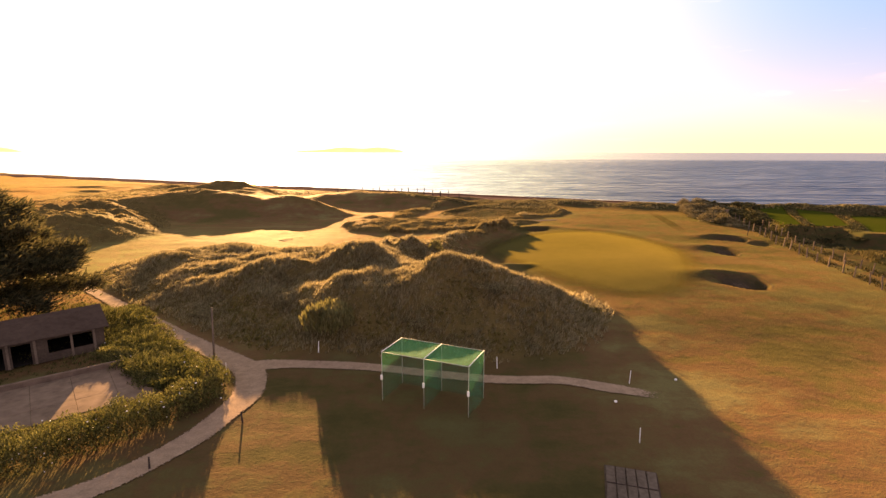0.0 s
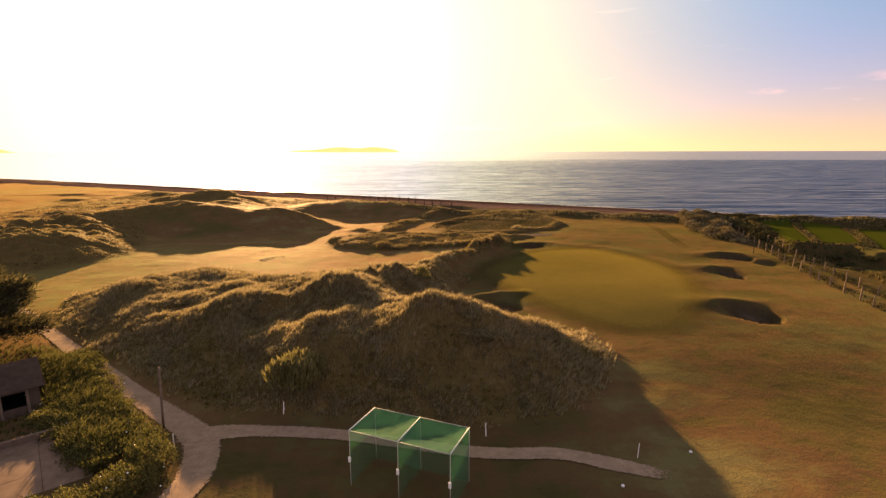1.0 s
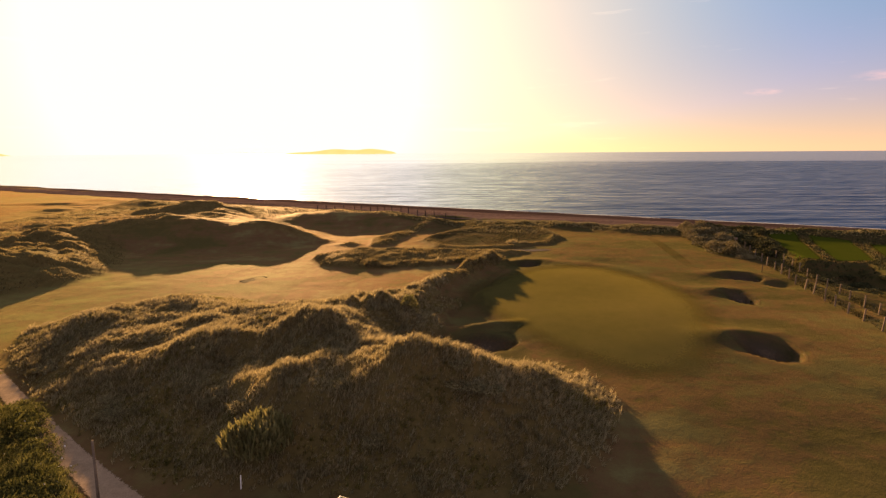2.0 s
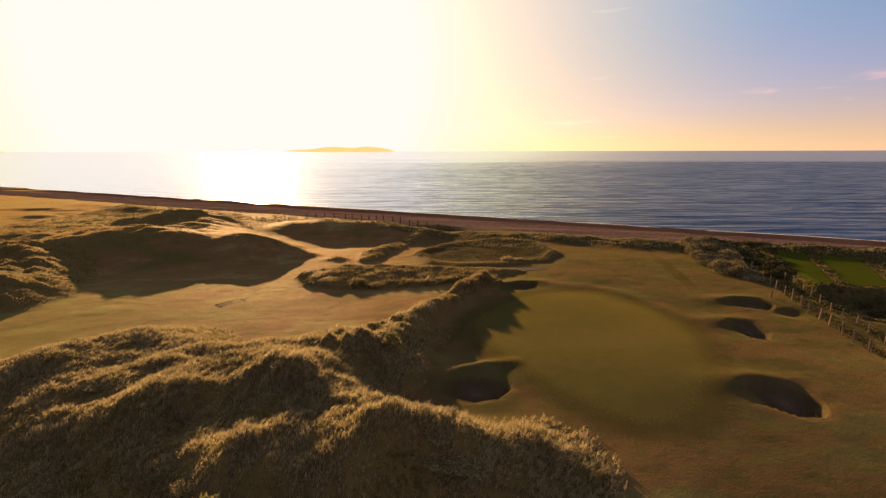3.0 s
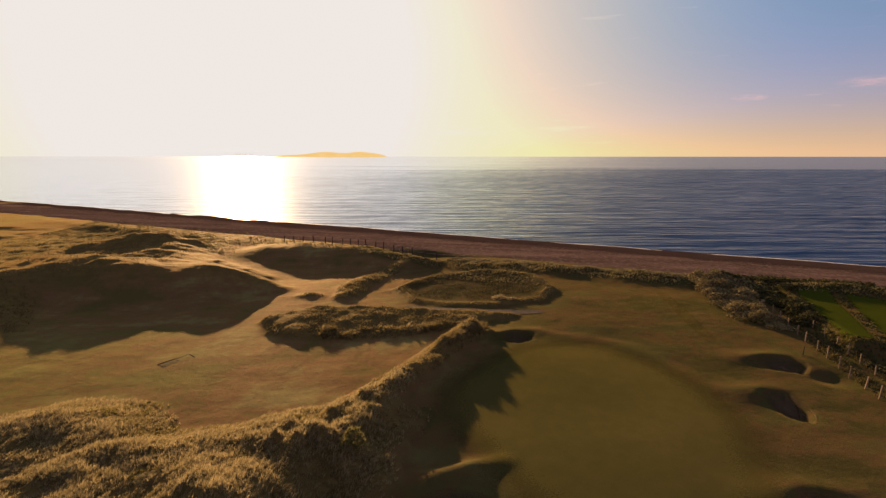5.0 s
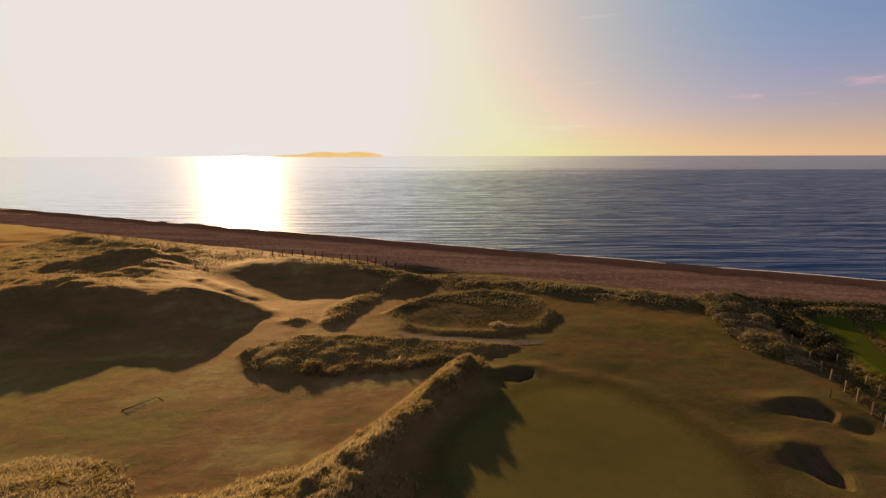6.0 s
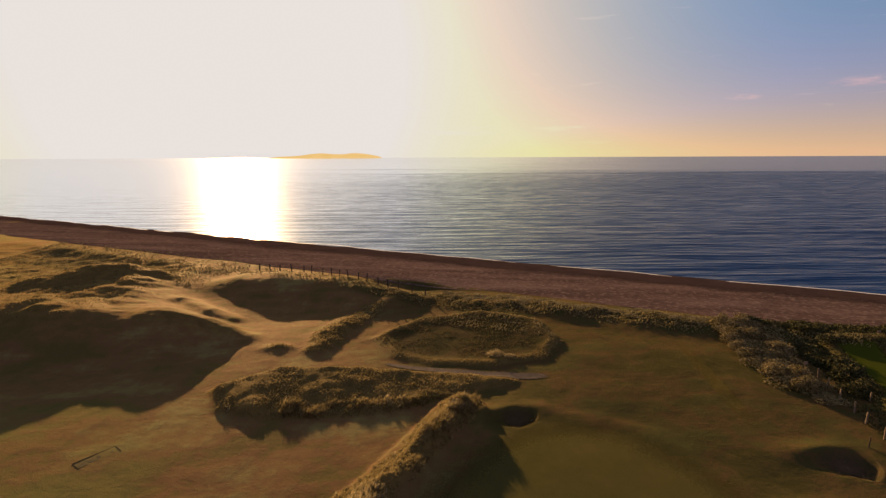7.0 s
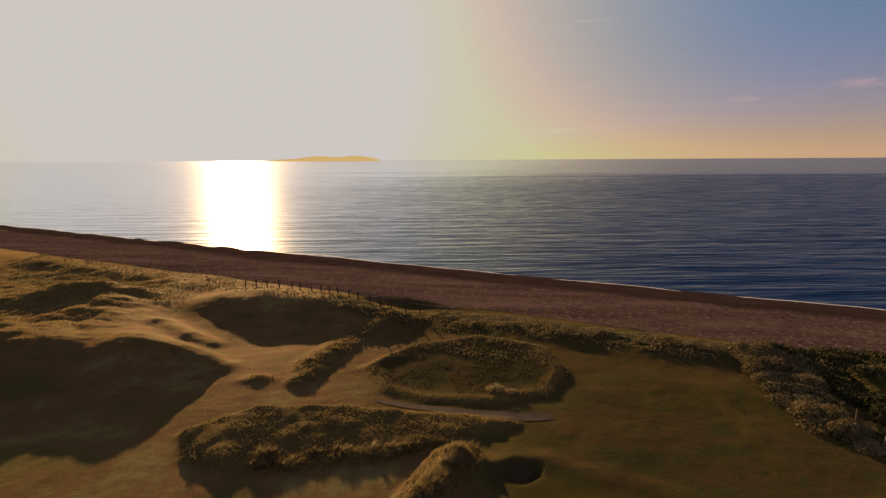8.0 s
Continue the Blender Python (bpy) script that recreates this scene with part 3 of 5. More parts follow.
def land(x, y):
    """The height of the land, and how much tall grass stands there."""
    s = shore(x, y)
    z = 0.02 + 0.2 * sstep(40, 52, y) + 1.0 * sstep(36, 70, y) * sstep(-5, 30, x) + 0.9 * sstep(72, 108, y) * sstep(0, 30, x)
    z = z + 0.22 * fbm(x, y, 22, 3, 3) + 0.10 * fbm(x, y, 5, 4, 8, 0.6) * (1 - 0.9 * sstep(-3, 2, inside(x, y, GREEN)))
    tall = np.zeros_like(x)
    lump = fbm(x, y, 5.2, 4, 21, 0.62)
    fine = fbm(x, y, 2.4, 3, 33, 0.6)
    # the big dune in front
    d = inside(x, y, DUNE_FRONT)
    body = 0.72 * sstep(-0.6, 7.5, d) + 0.28 * sstep(2.0, 12.0, d)
    crest = 3.5 - 0.7 * sstep(-14, -21, x) - 0.9 * sstep(-4, -9, x) * sstep(58, 52, y) - 0.8 * sstep(-6, -11, x) * sstep(67, 59, y) + bump_at(x, y, 4.5, 50.5, 5, 4, 1.3) + bump_at(x, y, -2, 59, 4.5, 5, 1.3) + bump_at(x, y, -13.5, 57, 5, 3, 0.5) \
        - bump_at(x, y, -6, 54.5, 4, 2.6, 1.3) - bump_at(x, y, 1.5, 60, 3, 3, 0.6) - bump_at(x, y, -20, 66, 8, 6, 0.9) - bump_at(x, y, 13.5, 50, 4, 5, 0.4)
    flat = 1 - 0.62 * sstep(-5, -11, x) * sstep(57, 63, y)
    for line in CRESTS:
        crest = crest + ridge(x, y, line) * (0.55 + 0.7 * fine) * (0.2 + 0.8 * flat)
    for hx, hy, rx, ry, deep in HOLLOWS:
        crest = crest - bump_at(x, y, hx, hy, rx, ry, deep * (0.35 + 0.65 * flat))
    tussock = np.abs(fbm(x, y, 1.9, 2, 44, 0.6))
    z = z + body * (crest + 0.55 * flat * lump + 0.42 * flat * fine + (0.35 + 0.35 * flat) * tussock)
    tall = np.maximum(tall, sstep(-0.3, 1.2, d))
    r = ridge(x, y, RIDGE_LINE)
    sideways = 0.875 * (x + 2) - 0.484 * (y - 66)
    z = z + bump_at(x, y, 2.0, 66.6, 2.9, 3.8, 1.75) - bump_at(x, y, -3.5, 65.5, 3.0, 2.5, 0.4)
    z = np.maximum(z, z * (1 - np.clip(r, 0, 1)) + r * (1 + 0.34 * fine + 0.5 * tussock) + 0.40) * (r > 0.05) + z * (r <= 0.05)
    tall = np.maximum(tall, sstep(0.06, 0.4, r + 0.25 * fine) * (r > 0.04) * np.maximum(sstep(1.9, 0.6, sideways), sstep(76, 70, y)))
    # dunes to the west
    d = inside(x, y, DUNE_LEFT)
    z = z + sstep(-1, 12, d) * (3.3 + 1.7 * lump + 0.5 * fine)
    tall = np.maximum(tall, sstep(-0.5, 2, d))
    d = inside(x, y, DUNE_DARK)
    z = z + sstep(-1, 12, d) * (2.9 + 0.34 * lump + 0.06 * fine)
    crest2 = ridge(x, y, DARK_CREST) + ridge(x, y, REAR_BUMP) + ridge(x, y, SMALL_BANK)
    z = z + crest2 * (1 + 0.10 * fine)
    tall = np.maximum(tall, 0.7 * sstep(0.45, 1.0, crest2))
    d = inside(x, y, MOUND_MID)
    z = z + sstep(-0.3, 1.5, d) * (0.40 - 0.24 * sstep(-11, -2, x) + (0.088 - 0.035 * sstep(4, 17, x)) * np.clip(y - 94, 0, 12) + 0.18 * lump + 0.16 * fine + 0.30 * tussock)
    tall = np.maximum(tall, sstep(-0.2, 0.6, d))
    d = inside(x, y, MOUND_OVAL)
    seaward = sstep(107.0, 121.0, y + 0.12 * (x - 14))
    rim = np.exp(-((d - 1.1) / (1.0 + 1.5 * seaward)) ** 2) * (0.14 + 0.22 * seaward)
    z = z + sstep(-0.6, 1.6, d) * (0.25 + (0.62 - 0.2 * sstep(17, 27, x)) * seaward) + rim * sstep(-1.6, 0.6, d) * (1 + 0.3 * fine)
    tall = np.maximum(tall, sstep(-0.2, 0.6, d))
    b = ridge(x, y, BERM) + bump_at(x, y, -11.4, 114.2, 1.9, 1.3, 0.42)
    z = z + b * (1 + 0.4 * fine + 0.9 * tussock)
    tall = np.maximum(tall, sstep(0.10, 0.35, b))
    z = z + ridge(x, y, FAR_CREST) - bump_at(x, y, -15, 129, 12, 7, 0.5)
    z = z + ridge(x, y, GREEN_BANK) - bump_at(x, y, 47.6, 79.0, 1.9, 1.5, 0.45)
    # raised tees and the bank below them
    tee = inside(x, y, TEE_BANK)
    k = sstep(-1.6, 0.3, tee)
    z = z * (1 - k) + 3.05 * k - bump_at(x, y, 57.2, 79.5, 3.2, 3.0, 0.6)
    # the green and its bunkers
    g = inside(x, y, GREEN)
    z = z + 0.22 * sstep(-5, 6, g)
    for key, poly in BUNKERS.items():
        cx, cy = np.mean(np.asarray(poly), axis=0)
        d = inside(x, y, poly)
        reach = 0.33 * (x - cx) - 0.94 * (y - cy)
        size = 0.5 * np.ptp(np.asarray(poly)[:, 1])
        near = sstep(-0.5, 0.5, reach / size)
        edge = sstep(-0.3, 0.9, d) * near + sstep(-1.8, 2.0, d) * (1 - near)
        z = z - (1.1 if key == "a" else 0.8) * edge * (0.06 + 0.94 * sstep(-1.1, 0.9, reach / size)) + bump_at(x, y, cx - 1.0, cy + 0.55 * size, 3.4, 0.62 * size, 0.5) * (1 - 0.8 * sstep(-0.2, 2.0, d))
    z = z + ridge(x, y, BUNKER_RIM)
    # the grassy verge above the beach
    verge = np.exp(-((s + 46.5) / 4.0) ** 2)
    east = sstep(-12, 6, x)
    z = z + verge * east * (0.55 + 0.25 * sstep(14, 26, x) + 0.5 * sstep(36, 60, x) + 0.5 * lump + 0.35 * fine)
    tall = np.maximum(tall, east * sstep(0.25, 0.6, verge))
    wild = sstep(-34, -48, x) * sstep(-95, -85, s) + sstep(-75, -95, x) * sstep(112, 122, y)
    wild = np.clip(wild, 0, 1) * sstep(-40, -47, s)
    z = z + wild * (0.7 + 1.1 * np.abs(fbm(x, y, 9.0, 3, 29, 0.5)) + 0.10 * fine)
    tall = np.maximum(tall, wild * 0.85)
    # grass between the western dunes and the beach
    strand = sstep(-51, -45.5, s) * sstep(8, -6, x)
    z = z + strand * (0.25 + 0.5 * np.abs(fbm(x, y, 6.0, 2, 57)))
    tall = np.maximum(tall, 0.85 * strand)
    # the rough behind the fence
    d = inside(x, y, [(52.5, 64), (54.5, 73), (59, 75), (66, 72), (90, 71), (120, 60), (90, 50), (55, 50)])
    z = z + sstep(-1, 5, d) * (0.7 + 0.8 * lump)
    tall = np.maximum(tall, 0.8 * sstep(-0.5, 1, d))
    brake = sstep(-6, 0.5, d)
    lush_dim = sstep(-9, 1, g + 5 * fbm(x, y, 9, 3, 77)) * 0.6
    lush_dim = np.maximum(lush_dim, 0.55 * sstep(46, 40, y + 6 * fbm(x, y, 12, 3, 79)) * sstep(18, 8, x))
    # olive turf to the east, also darkened for light that falls off there
    lush_dim = np.maximum(lush_dim, 0.75 * sstep(10, 24, x + 6 * fbm(x, y, 16, 3, 73)) * sstep(34, 48, y))
    lush_dim = np.maximum(lush_dim, 0.95 * sstep(0, 22, x + 14 * fbm(x, y, 30, 3, 71)) * sstep(50, 75, y))
    lush_dim = np.maximum(lush_dim, 0.15 * sstep(-24, -34, x + 10 * fbm(x, y, 20, 2, 74)) * sstep(60, 70, y) * sstep(100, 84, y))
    # greener turf round the bunkers, darkened as well for the shade in them
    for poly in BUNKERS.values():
        lush_dim = np.maximum(lush_dim, 0.8 * sstep(-3.5, 0, inside(x, y, poly)))
    # the beach
    beach = np.where(s < 0, 2.0 - 3.0 * sstep(-46, 2, s) + 0.25 * vnoise(x / 9, y / 9, 2), -1.0 - 0.05 * s)
    beach = np.maximum(beach, -6)
    west = sstep(0, -14, x)
    k = sstep(-41.0 - 11.5 * west, -36.5 + 0.5 * west, s)
    z = z * (1 - k) + beach * k
    tall = tall * (1 - k)
    # ground of verge, oval and fence rough darkened, with their shade painted in
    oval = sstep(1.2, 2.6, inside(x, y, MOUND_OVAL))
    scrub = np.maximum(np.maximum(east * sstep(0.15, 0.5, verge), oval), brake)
    lush_dim = np.maximum(lush_dim, 1.9 * scrub)
    return z, tall, lush_dim, scrub


TEE_BANK = [(55.2, 85.2), (57.4, 83.2), (61.0, 82.6), (60.6, 78.0), (66, 74.5), (92, 74), (96, 98), (80, 101.5), (66, 106), (61.5, 105.5), (58.5, 98)]


def axis(lo, hi, step, far):
    core = list(np.arange(lo, hi + step / 2, step))
    out, gap, v = [], step, hi
    while v < far:
        gap *= 1.25
        v += gap
        out.append(v)
    low, gap, v = [], step, lo
    while v > -far:
        gap *= 1.25
        v -= gap
        low.append(v)
    return np.array(low[::-1] + core + out)


GX, GY = axis(-100, 100, 0.4, 4800), axis(14, 190, 0.4, 4800)
XX, YY = np.meshgrid(GX, GY)
ZZ, TALL, LUSH_DIM, SCRUB = land(XX, YY)


def fresh_at(x, y):
    """How much green is left in the mown turf west of the front dune and on the far links."""
    near = sstep(-14, -33, x + 12 * fbm(x, y, 16, 3, 74)) * sstep(56, 66, y) * sstep(104, 86, y + 8 * fbm(x, y, 14, 2, 75))
    far = sstep(-52, -66, x) * sstep(112, 124, y) * np.clip(0.45 + 2.2 * fbm(x, y, 26, 3, 76), 0, 1)
    return np.clip(np.maximum(near, 0.8 * far), 0, 1)


def ground_z(x, y):
    """The height of the finished ground sheet."""
    x, y = np.asarray(x, dtype=float), np.asarray(y, dtype=float)
    i = np.clip(np.searchsorted(GX, x) - 1, 0, len(GX) - 2)
    j = np.clip(np.searchsorted(GY, y) - 1, 0, len(GY) - 2)
    u, v = (x - GX[i]) / (GX[i + 1] - GX[i]), (y - GY[j]) / (GY[j + 1] - GY[j])
    return (ZZ[j, i] * (1 - u) + ZZ[j, i + 1] * u) * (1 - v) + (ZZ[j + 1, i] * (1 - u) + ZZ[j + 1, i + 1] * u) * v


def gz(x, y):
    return float(ground_z(x, y))


def grid_faces(nx, ny):
    k = np.arange(nx * ny).reshape(ny, nx)
    return np.stack([k[:-1, :-1], k[:-1, 1:], k[1:, 1:], k[1:, :-1]], axis=-1).reshape(-1, 4)


ground = quick("ground", np.stack([XX, YY, ZZ], axis=-1).reshape(-1, 3), grid_faces(len(GX), len(GY)), M_GROUND)
tagged(ground, "rolling golden-brown links turf over sand dunes", "ground", kind="structure")
ground.data.attributes.new("tall", "FLOAT", "POINT").data.foreach_set("value", (TALL * (1 - SCRUB)).ravel().astype(np.float32))
ground.data.attributes.new("fresh", "FLOAT", "POINT").data.foreach_set("value", fresh_at(XX, YY).ravel().astype(np.float32))
ground.data.attributes.new("lush_dim", "FLOAT", "POINT").data.foreach_set("value", LUSH_DIM.ravel().astype(np.float32))


def smooth_loop(poly, per=10):
    """A closed curve through the corners of a polygon."""
    p = np.asarray(poly, dtype=float)
    a, b, c, d = np.roll(p, 1, 0), p, np.roll(p, -1, 0), np.roll(p, -2, 0)
    out = []
    for k in range(len(p)):
        for t in np.arange(per) / per:
            out.append(0.5 * (2 * b[k] + (c[k] - a[k]) * t + (2 * a[k] - 5 * b[k] + 4 * c[k] - d[k]) * t * t + (3 * b[k] - a[k] - 3 * c[k] + d[k]) * t ** 3))
    return np.array(out)


def smooth_line(points, per=10):
    p = np.asarray(points, dtype=float)
    p = np.vstack([2 * p[0] - p[1], p, 2 * p[-1] - p[-2]])
    out = []
    for k in range(1, len(p) - 2):
        a, b, c, d = p[k - 1], p[k], p[k + 1], p[k + 2]
        for t in np.arange(per) / per:
            out.append(0.5 * (2 * b + (c - a) * t + (2 * a - 5 * b + 4 * c - d) * t * t + (3 * b - a - 3 * c + d) * t ** 3))
    out.append(p[-2])
    return np.array(out)


def patch(name, poly, material, lift=0.03, rings=24, grow=1.0, parent=None, wobble=0.0, soft=0.8):
    """A sheet of turf or sand that lies on the ground inside an outline."""
    loop = smooth_loop(poly)
    mid = loop.mean(axis=0)
    if wobble:
        ang = np.linspace(0, math.tau, len(loop), endpoint=False)
        loop = mid + (loop - mid) * (1 + wobble * np.sin(ang * 7 + 1) * 0.5 + wobble * np.sin(ang * 13) * 0.5)[:, None]
    verts, n = [], len(loop)
    for k in range(1, rings + 1):
        verts.append(mid + (loop - mid) * (k / rings) * grow)
    xy = np.vstack([mid[None]] + verts)
    z = ground_z(xy[:, 0], xy[:, 1]) + lift
    ring = lambda k: 1 + (k - 1) * n + np.arange(n)
    tris = np.stack([np.zeros(n, int), ring(1), np.roll(ring(1), -1)], axis=-1)
    quads = np.vstack([np.stack([ring(k), ring(k + 1), np.roll(ring(k + 1), -1), np.roll(ring(k), -1)], axis=-1) for k in range(1, rings)])
    ob = quick(name, np.c_[xy, z], [tris, quads], material, parent)
    radius = float(np.linalg.norm(loop - mid, axis=1).mean()) * grow
    k = np.concatenate([[0], np.repeat(np.arange(1, rings + 1), n)]) / rings
    return covered(ob, np.clip((1 - k) * radius / soft, 0, 1))


def grid_sheet(name, poly, material, soft=1.0, lift=0.012):
    """A sheet of turf that follows the ground exactly inside an outline."""
    p = np.asarray(poly)
    i0, i1 = np.searchsorted(GX, p[:, 0].min() - 2), np.searchsorted(GX, p[:, 0].max() + 2)
    j0, j1 = np.searchsorted(GY, p[:, 1].min() - 2), np.searchsorted(GY, p[:, 1].max() + 2)
    x, y, z = XX[j0:j1, i0:i1], YY[j0:j1, i0:i1], ZZ[j0:j1, i0:i1]
    d = inside(x, y, poly)
    faces = grid_faces(x.shape[1], x.shape[0])
    faces = faces[(d.ravel()[faces] > -1.2 * soft).any(axis=1)]
    used, back_ = np.unique(faces, return_inverse=True)
    verts = np.stack([x, y, z + lift], axis=-1).reshape(-1, 3)[used]
    ob = quick(name, verts, back_.reshape(-1, 4), material)
    return covered(ob, sstep(-0.8 * soft, 0.8 * soft, d.ravel()[used]))


def covered(ob, values):
    """Marks how fully a laid-on sheet covers the turf, from 0 at its edge to 1."""
    ob.data.attributes.new("cover", "FLOAT", "POINT").data.foreach_set("value", np.asarray(values, dtype=np.float32))
    return ob


def ribbon(name, line, widths, material, lift=0.03, across=9, parent=None, per=12, ragged=0.0, crown=0.0, fade=0, dense=1.0):
    """A strip that lies on the ground along a line."""
    mid = smooth_line(line, per)
    w = np.interp(np.linspace(0, 1, len(mid)), np.linspace(0, 1, len(widths)), widths)
    t = np.gradient(mid, axis=0)
    t /= np.linalg.norm(t, axis=1)[:, None]
    side = np.c_[t[:, 1], -t[:, 0]]
    u = np.linspace(-0.5, 0.5, across)
    rag = np.array([[random.uniform(-ragged, ragged) for _ in range(2)] for _ in mid])
    rows = []
    for k in range(len(mid)):
        ww = w[k] * u.copy()
        ww[0] += rag[k, 0]
        ww[-1] += rag[k, 1]
        rows.append(mid[k] + side[k] * ww[:, None])
    xy = np.vstack(rows)
    z = ground_z(xy[:, 0], xy[:, 1]) + lift + np.tile(crown * (1 - (2 * u) ** 2), len(mid))
    ob = quick(name, np.c_[xy, z], grid_faces(across, len(mid)), material, parent)
    edge = np.clip((0.5 - np.abs(u)) * 2 * (across - 1) / 4, 0, 1)
    row = np.arange(len(mid))
    run_out = np.clip(np.minimum(row + 1, len(mid) - row) / fade, 0, 1) if fade else np.ones(len(mid))
    return covered(ob, dense * np.outer(run_out, edge).ravel())


# ---- sea and beach ----
sx, sy = axis(-400, 400, 16, 4900), axis(60, 600, 16, 4900)
SX, SY = np.meshgrid(sx, sy[sy > -900])
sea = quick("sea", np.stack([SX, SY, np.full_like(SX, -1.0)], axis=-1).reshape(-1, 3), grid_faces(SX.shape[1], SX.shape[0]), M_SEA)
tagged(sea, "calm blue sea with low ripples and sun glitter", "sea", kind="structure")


def coast_strip(name, s_from, s_to, material, lift, x_from=-900, x_to=420, step=2.0, across=25, wave=0.0, seed=1):
    """A strip along the coast between two distances from the water's edge."""
    along = np.arange(x_from, x_to, step)
    nrm = np.array([COAST, 1.0]) / math.hypot(1, COAST)
    rows = []
    for a in along:
        base = np.array([a, 193.8 - COAST * a])
        off = wave * float(fbm(np.array([a]), np.array([0.0]), 18, 3, seed)[0])
        for s in np.linspace(s_from, s_to, across):
            rows.append(base + nrm * (s + off))
    xy = np.array(rows)
    z = (ground_z(xy[:, 0], xy[:, 1]) if lift < 0.5 else np.full(len(xy), -1.0)) + (lift if lift < 0.5 else lift - 1.0)
    return quick(name, np.c_[xy, z], grid_faces(across, len(along)), material)


tagged(coast_strip("beach", -40.0, 4, M_BEACH, 0.04, wave=1.2), "brown shingle and sand beach beside the sea", "beach", kind="structure")

wet = coast_strip("wet_sand", -19.0, 1.2, M_WETSAND, 0.07, wave=4.0, seed=4, across=13)
covered(wet, np.tile([0.0, 0.15, 0.25, 0.33, 0.4, 0.46, 0.52, 0.6] + [1.0] * 5, len(wet.data.vertices) // 13))
tagged(wet, "dark wet sand at the water's edge", "beach", kind="structure")
surf = coast_strip("surf_line", -0.35, 0.85, M_FOAM, 1.05, wave=2.2, seed=7, across=5, step=1.2)
covered(surf, np.tile([0.0, 0.45, 0.7, 0.4, 0.0], len(surf.data.vertices) // 5))
tagged(surf, "thin white line of surf on the beach", "water", kind="structure")

# ---- greens, bunkers, paths ----
tagged(grid_sheet("putting_green", smooth_loop(GREEN, 4), M_GREEN, 4.2, 0.006), "smooth yellow-green putting surface", "green", kind="structure")
TEES = [
    [(61.9, 104.2), (66.2, 103.4), (62.2, 95.0), (57.2, 85.2), (55.0, 86.4), (58.2, 95.0)],
    [(67.2, 101.6), (71.0, 97.6), (67.6, 91.0), (63.4, 84.2), (58.4, 84.2), (62.8, 93.0)],
    [(72.2, 95.2), (88.0, 91.0), (82.0, 80.0), (67.0, 76.0), (62.4, 79.0), (67.0, 86.6)],
]
for k, poly in enumerate(TEES):
    tagged(grid_sheet("tee_turf_%d" % (k + 1), poly, M_TEE, 0.6), "bright green mown strip of teeing ground", "turf", kind="structure")

LABELS = {"a": "deep sand bunker with a curled grassy lip", "b": "oval sand bunker cut into brown turf", "c": "shallow sand bunker near the wooden fence",
          "d": "small round sand bunker behind the green", "e": "sand bunker tucked under the tall dune grass"}
for key, poly in BUNKERS.items():
    cx, cy = np.mean(np.asarray(poly), axis=0)
    b = thing("sand_bunker", (0, 0, 0), LABELS[key], "bunker", "bunkers round the green")
    size = 0.5 * np.ptp(np.asarray(poly)[:, 1])
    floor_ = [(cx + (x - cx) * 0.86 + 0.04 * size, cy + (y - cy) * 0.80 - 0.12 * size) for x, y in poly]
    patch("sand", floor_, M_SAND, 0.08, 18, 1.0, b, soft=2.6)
    ring = smooth_loop(poly, 8)
    mid, n = ring.mean(axis=0), len(ring)
    rows = [mid + (ring - mid) * r for r in (0.93, 0.965, 1.0, 1.03, 1.06, 1.10)]
    rows = [np.c_[q, ground_z(q[:, 0], q[:, 1]) + 0.05] for k, q in enumerate(rows)]
    i = np.arange(n)
    face = quick("turf_face", np.vstack(rows), np.vstack([np.stack([k * n + i, (k + 1) * n + i, (k + 1) * n + (i + 1) % n, k * n + (i + 1) % n], axis=-1) for k in range(5)]), M_LIP, b, "sandy turf lip, painted pale where the low sun catches it")
    # lip laid only on the side the low sun lights, as a painted highlight
    near = sstep(-0.1, 0.6, (0.33 * (ring[:, 0] - cx) - 0.94 * (ring[:, 1] - cy)) / size)
    covered(face, np.outer([0.0, 0.45, 0.62, 0.52, 0.3, 0.0], near).ravel())

PATH_UP = [(-60.0, -8.0), (-44.0, 4.0), (-30.0, 14.6), (-22.6, 20.2), (-17.5, 24.0), (-14.4, 26.6), (-11.6, 28.6), (-9.6, 31.4), (-8.5, 34.6), (-8.3, 37.4), (-9.6, 40.6), (-13.4, 43.8), (-18.4, 47.6), (-25.2, 53.0), (-32.6, 59.2), (-38.0, 63.6), (-47.0, 69.0)]
tagged(ribbon("lane", PATH_UP, [2.0, 2.0, 2.0, 2.0, 2.0, 1.9, 1.8, 1.8, 1.9, 2.3, 2.4, 2.0, 1.8, 1.6, 1.4, 1.4, 1.4], M_GRAVEL, 0.045, 9, ragged=0.12), "pale gravel lane that climbs beside the dune", "path", kind="structure")
PATH_SIDE = [(-11.6, 40.6), (-9.0, 41.1), (-6.5, 41.3), (-1.4, 40.8), (6.2, 38.9), (10.6, 38.6), (12.9, 37.8), (16.6, 36.3)]
tagged(ribbon("footpath", PATH_SIDE, [2.4, 2.2, 1.5, 1.3, 1.3, 1.4, 1.5, 1.6], M_GRAVEL, 0.05, 9, ragged=0.14, fade=12), "narrow gravel footpath at the foot of the dune", "path", kind="structure")
tagged(ribbon("worn_track", [(44.3, 114.0), (43.4, 106.0), (42.2, 98.0), (41.0, 90.0), (40.4, 86.0)], [1.4, 2.0, 2.2, 2.0, 1.4], M_WORN, 0.02, 13, ragged=0.2, fade=22, dense=0.5), "straight paler worn track across the fairway turf", "track", kind="structure")
tagged(ribbon("dune_path", [(3.4, 108.0), (8.0, 105.4), (14.0, 102.8), (19.5, 100.8), (24.6, 99.8)], [0.7, 1.3, 1.8, 2.1, 1.7], M_TRACK, 0.05, 9, ragged=0.12, fade=8), "grey gravel path between two grassy mounds", "path", kind="structure")

